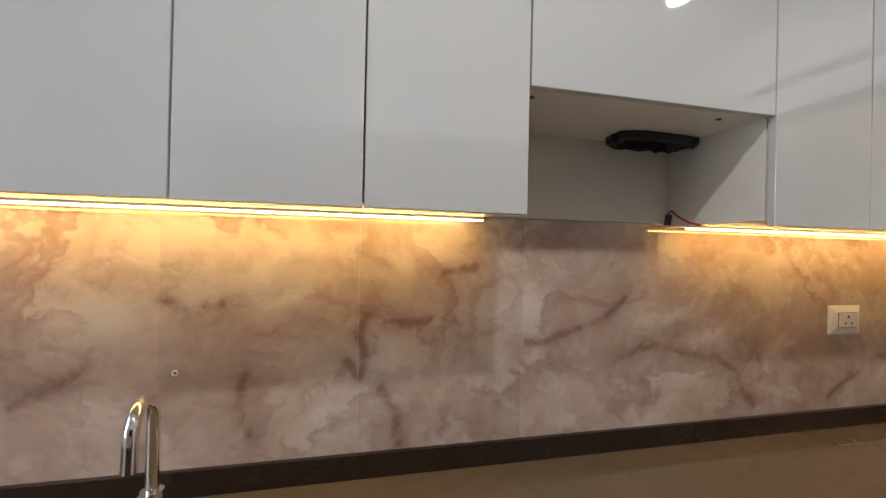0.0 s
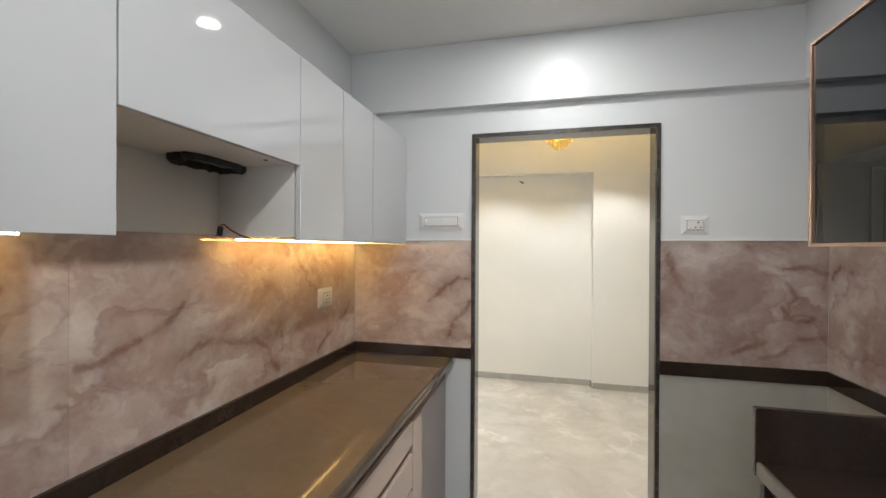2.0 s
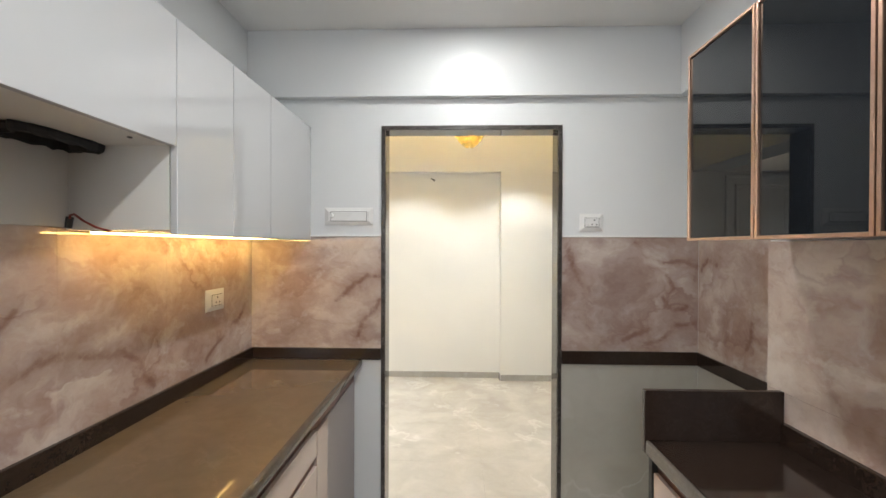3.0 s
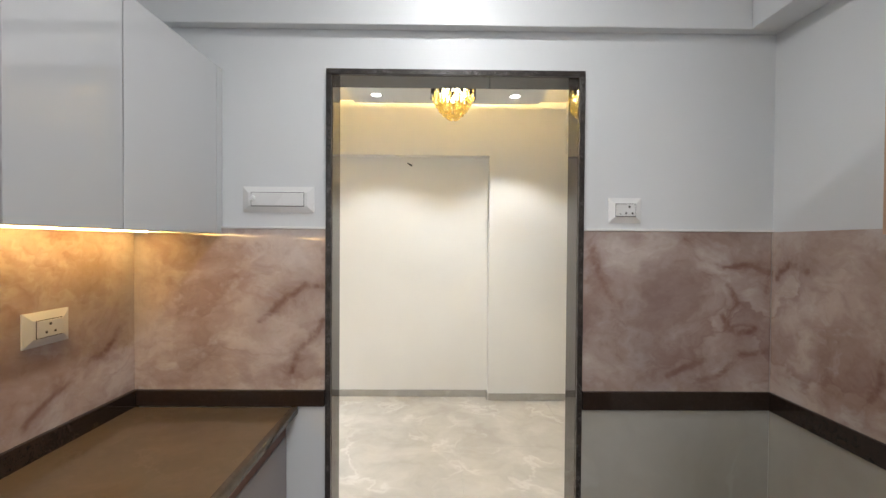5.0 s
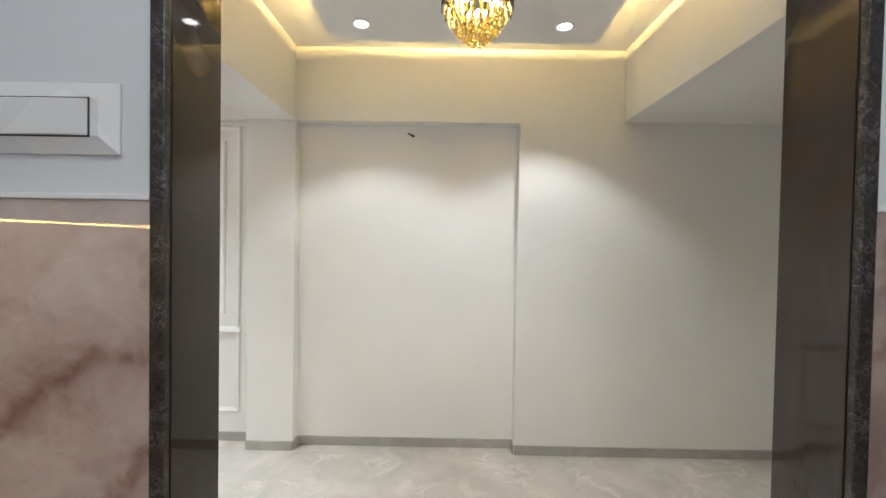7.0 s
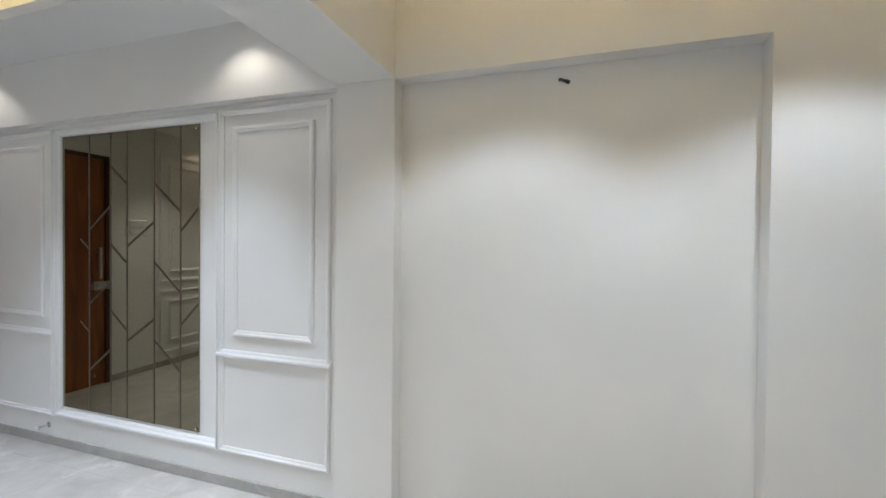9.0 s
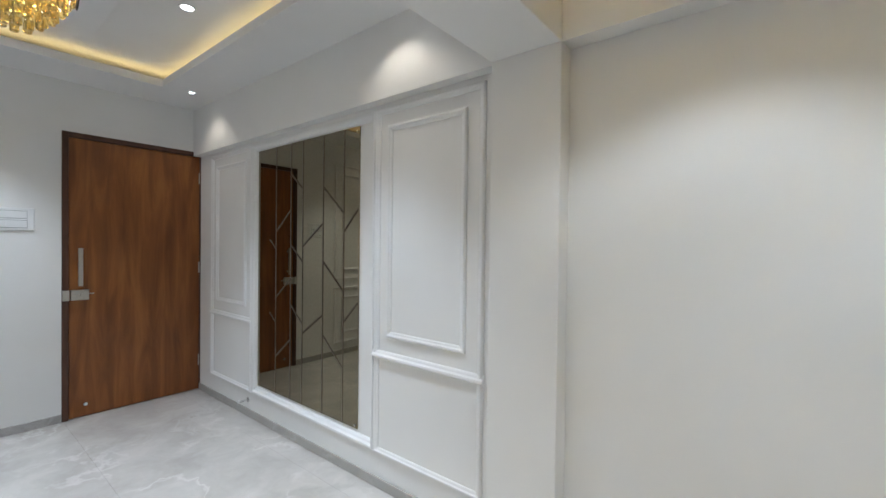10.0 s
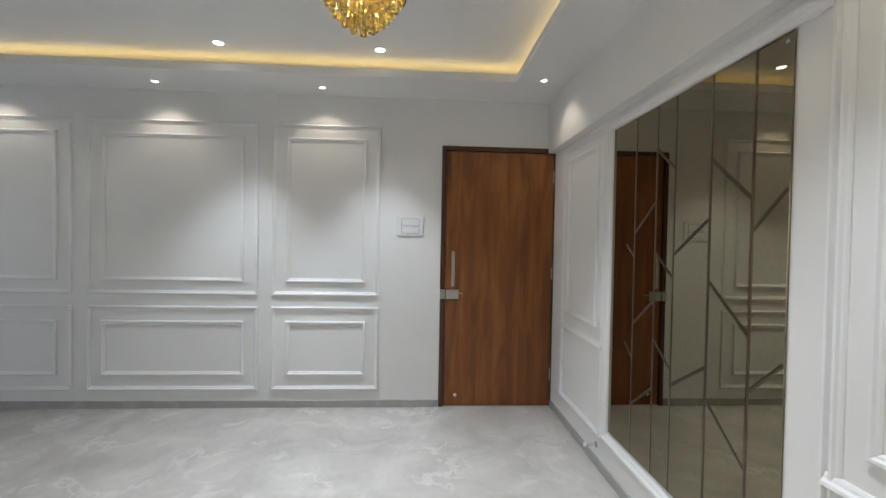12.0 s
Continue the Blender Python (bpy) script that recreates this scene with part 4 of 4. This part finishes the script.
# underside with a roughly sawn duct hole
bm = bmesh.new()
n = 40
hx, hyc, ra, rb = -1.068, -1.165, 0.052, 0.115
rnd = random.Random(4)
out, hole = [], []
for k in range(n):
    a = 2 * math.pi * k / n
    c, s = math.cos(a), math.sin(a)
    j = 1 + rnd.uniform(-0.05, 0.05)
    sc = 1 / max(abs(c), abs(s))
    hole.append((hx + ra * j * math.copysign(abs(c) ** 0.6, c), hyc + rb * j * math.copysign(abs(s) ** 0.6, s)))
    ux, uy = c * sc, s * sc
    out.append((hx + ux * ((WF - 0.022 - hx) if ux > 0 else (hx - XL - 0.017)), hyc + uy * ((HY1 - 0.001 - hyc) if uy > 0 else (hyc - HY0 - 0.001))))
lo_o, lo_i, hi_i, hi_o = [[bm.verts.new((px, py, z)) for px, py in ring] for ring, z in ((out, HZ), (hole, HZ), (hole, HZ + 0.016), (out, HZ + 0.016))]
for a, b in ((lo_o, lo_i), (lo_i, hi_i), (hi_i, hi_o), (hi_o, lo_o)):
    for k in range(n):
        bm.faces.new((a[k], a[(k + 1) % n], b[(k + 1) % n], b[k]))
part("underside", bm, M_CARCASS, hood, "white underside with a rough duct hole")
# solid box over the hole, painted black for the darkness inside
part("duct", boxes((hx - 0.075, hx + 0.075, hyc - 0.11, hyc + 0.11, HZ + 0.0165, HZ + 0.2)), M_BLACK, hood, "black box standing in for the dark inside the hole")
bm = bmesh.new()
lip = [[bm.verts.new((hx + (px - hx) * f, hyc + (py - hyc) * f, HZ + dz * (0.82 + 0.3 * rnd.random()))) for px, py in hole] for f, dz in ((1.06, -0.0006), (1.07, -0.008), (1.04, -0.019), (0.97, -0.024), (0.88, -0.022), (0.8, 0.014))]
for a, b in zip(lip, lip[1:]):
    for k in range(n):
        bm.faces.new((a[k], a[(k + 1) % n], b[(k + 1) % n], b[k]))
part("duct_collar", bm, M_BLACK, hood, "rough black foam collar")
for y in (HY0 + 0.03, HY1 - 0.09):
    bm = bmesh.new()
    tube(bm, (WF - 0.06, y, HZ - 0.0005), (WF - 0.06, y, HZ - 0.003), 0.006, n=12)
    part("screw_cap", bm, M_SLOT, hood, "small dark screw")
wire = thing("led_wire", (-1.10, -1.06, WZ0), "thin black and red wire feeding the light strip", "cable")
part("wire", sweep(bmesh.new(), [(-1.128, -1.052, 1.452), (-1.118, -1.060, 1.472), (-1.095, -1.072, 1.474), (-1.06, -1.082, 1.455), (-1.02, -1.088, 1.438), (-0.985, -1.085, 1.428)], 0.003, 8), M_CABLERED, wire, "red and black wire", True)
bm = bmesh.new()
tube(bm, (-1.132, -1.052, 1.438), (-1.126, -1.052, 1.468), 0.009, n=12)
part("plug", bm, M_CABLE, wire, "small black plug", True)

# light strips under the cabinets
for xs, y0, y1 in ((-1.07, -2.84, -1.635), (-1.07, -1.045, -0.045)):
    t = thing("under_cabinet_light", (xs, (y0 + y1) / 2, WZ0), "warm glowing light strip under the wall cabinets", "led strip", "under cabinet lights")
    body = part("channel", boxes((xs - 0.006, xs + 0.006, y0, y1, WZ0 + 0.0057, WZ0 + 0.0115)), M_PLASTIC, t)
    part("diffuser", boxes((xs - 0.005, xs + 0.005, y0 + 0.002, y1 - 0.002, WZ0 + 0.002, WZ0 + 0.0055)), M_LEDW, body, "glowing warm diffuser")

# ---- kitchen, dark counter side ----
c2 = thing("countertop", (0.74, -2.0, 0.76), "polished black granite counter with a raised end", "countertop")
part("slab", boxes((0.527, XCOL - 0.0005, -3.2, -0.871, CT - 0.04, CT)), M_DARK, c2, "polished black granite")
part("edge", boxes((0.512, 0.5265, -3.2, -0.872, CT - 0.042, CT + 0.0008), bevel=0.005), M_EDGE, c2, "rounded grey polished edge")
part("upstand", boxes((XCOL - 0.0205, XCOL - 0.0005, -3.2, -0.872, CT + 0.0005, 0.86), bevel=0.002), M_DARK, c2, "black granite upstand")
part("end_upstand", boxes((0.512, XCOL - 0.001, -0.870, -0.850, CT - 0.042, 0.952), bevel=0.003), M_DARK, c2, "raised black granite end")
for a, b in ((-1.475, -0.875), (-2.08, -1.475), (-2.69, -2.08)):
    base_unit(0.537, XCOL - 0.001, a, b, -1, "rose-beige drawer cabinet under the black counter", "base cabinets")
solid("end_panel", boxes((0.533, XCOL - 0.001, -0.8735, -0.851, 0.0005, 0.757), bevel=0.001), M_BLACK, "black side panel closing the base cabinets", "panel")

GF = 0.63


def glass_unit(y0, y1):
    z0, z1 = 1.41, 1.965
    t = thing("glass_cabinet", (0.79, (y0 + y1) / 2, z0), "black tinted glass wall cabinet with rose gold frame", "wall cabinet", "glass wall cabinets")
    part("body", boxes((GF + 0.022, XCOL - 0.0005, y0 + 0.001, y1 - 0.001, z0 + 0.004, z1)), M_END, t)
    w = 0.008
    d = part("door", boxes((GF, GF + 0.020, y0 + 0.002, y0 + w + 0.002, z0, z1), (GF, GF + 0.020, y1 - w - 0.002, y1 - 0.002, z0, z1), (GF, GF + 0.020, y0 + w + 0.002, y1 - w - 0.002, z0, z0 + w), (GF, GF + 0.020, y0 + w + 0.002, y1 - w - 0.002, z1 - w, z1), bevel=0.001), M_ROSE, t, "rose gold aluminium door frame")
    part("pane", boxes((GF + 0.006, GF + 0.012, y0 + 0.011, y1 - 0.011, z0 + 0.009, z1 - 0.009)), M_TINT, d, "black tinted glass pane")
    return t


for k in range(6):
    glass_unit(-0.876 - 0.283 * (k + 1), -0.876 - 0.283 * k)

# dark strip round the fridge recess
structure("trim", boxes((DR + 0.002, XR - 0.0005, -0.018, -0.0005, 0.79, 0.856), bevel=0.002), M_DARK, "dark granite band across the tiled recess", "trim")
structure("trim", boxes((XR - 0.018, XR - 0.0005, -0.799, -0.0185, 0.79, 0.856), bevel=0.002), M_DARK, "dark granite band across the tiled recess", "trim")
# slim white bead on top of the tiles
for d in ((DL - 0.71, DL - 0.002, -0.011, -0.0005), (DR + 0.002, XR, -0.011, -0.0005)):
    structure("trim", boxes((*d, 1.4405, 1.448), bevel=0.001), M_TRIM, "slim white bead along the tile top", "trim")

# ---- openings behind the walk ----
win = thing("window_1", (-0.3, KB - 0.06, 1.0), "plain kitchen window with a white frame", "window", kind="structure")
part("window_frame", boxes((-0.7, -0.66, KB - 0.09, KB - 0.04, 1.0, 2.1), (0.06, 0.1, KB - 0.09, KB - 0.04, 1.0, 2.1), (-0.66, 0.06, KB - 0.09, KB - 0.04, 1.0, 1.04), (-0.66, 0.06, KB - 0.09, KB - 0.04, 2.06, 2.1), (-0.32, -0.28, KB - 0.09, KB - 0.04, 1.04, 2.06)), M_TRIM, win)
daylight(-0.3, KB - 0.02, 1.55, 0.7, 1.0, (-0.3, 0, 1.2), 11.0, (0.80, 0.87, 1.0))
daylight(-3.0, LB - 0.02, 1.2, 2.3, 2.1, (-3.0, 0, 1.0), 16.0, (0.80, 0.87, 1.0))

# ---- tiles, piece by piece ----


def mesh_box(name, w, d, h, material):
    bm = boxes((-w / 2, w / 2, -d / 2, d / 2, 0, h))
    me = bpy.data.meshes.new(name)
    bm.to_mesh(me)
    bm.free()
    me.materials.append(material)
    return me


def piece(name, me, parent, at):
    ob = new(name, me)
    ob.parent = parent
    ob.location = Vector(at) - AT[parent]
    return ob


WALLS = {o.name: o for o in AT}
west, doorwall, east, column = (WALLS[n] for n in ("wall_kitchen_west", "wall_kitchen_door", "wall_kitchen_east", "wall_column"))
J = 0.424
me_w = mesh_box("tile", 0.0075, J - 0.0005, 0.5815, M_ONYX)
for k in range(8):
    if k == 0:
        me = mesh_box("tile", 0.0075, 0.2235, 0.5815, M_ONYX)
        piece("tile", me, west, (XL + 0.004, -0.1135, 0.8585))
    else:
        piece("tile", me_w, west, (XL + 0.004, -0.225 - J * (k - 0.5), 0.8585))
me_l = mesh_box("tile", 0.683, 0.0075, 0.5815, M_ONYX)
piece("tile", me_l, doorwall, (-0.80, -0.0042, 0.8585))
# this single tile is mixed darker and browner than the other onyx tiles
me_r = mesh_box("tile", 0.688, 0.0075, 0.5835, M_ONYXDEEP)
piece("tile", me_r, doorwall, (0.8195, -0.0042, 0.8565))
piece("tile", mesh_box("tile", 0.688, 0.0075, 0.7885, M_GREYTILE), doorwall, (0.8195, -0.0042, 0.001))
piece("tile", mesh_box("tile", 0.0075, 0.79, 0.5835, M_ONYX), east, (XR - 0.0042, -0.404, 0.8565))
piece("tile", mesh_box("tile", 0.0075, 0.79, 0.7885, M_GREYTILE), east, (XR - 0.0042, -0.404, 0.001))
me_c = mesh_box("tile", 0.0075, 0.598, 0.4605, M_ONYX)
me_b = mesh_box("tile", 0.0075, 0.598, 0.0875, M_ONYX)
for k in range(4):
    piece("tile", me_c, column, (XCOL - 0.0042, -1.1 - 0.6 * k, 0.9495))
    piece("tile", me_b, column, (XCOL - 0.0042, -1.1 - 0.6 * k, 0.861))
S, G = 0.8, 0.0008
SHAPES = {}
for i in range(-6, 3):
    for j in range(-5, 3):
        x0, x1 = max(0.1 + S * i, LX - 0.1), min(0.1 + S * (i + 1), RE + 0.02)
        y0, y1 = max(0.52 + S * j, LB - 0.1), min(0.52 + S * (j + 1), MY + 0.1)
        size = (round(x1 - x0 - G, 4), round(y1 - y0 - G, 4))
        if min(size) > 0.01:
            if size not in SHAPES:
                SHAPES[size] = mesh_box("tile", *size, 0.006, M_FLOOR)
            piece("tile", SHAPES[size], floor, ((x0 + x1) / 2, (y0 + y1) / 2, -0.006))
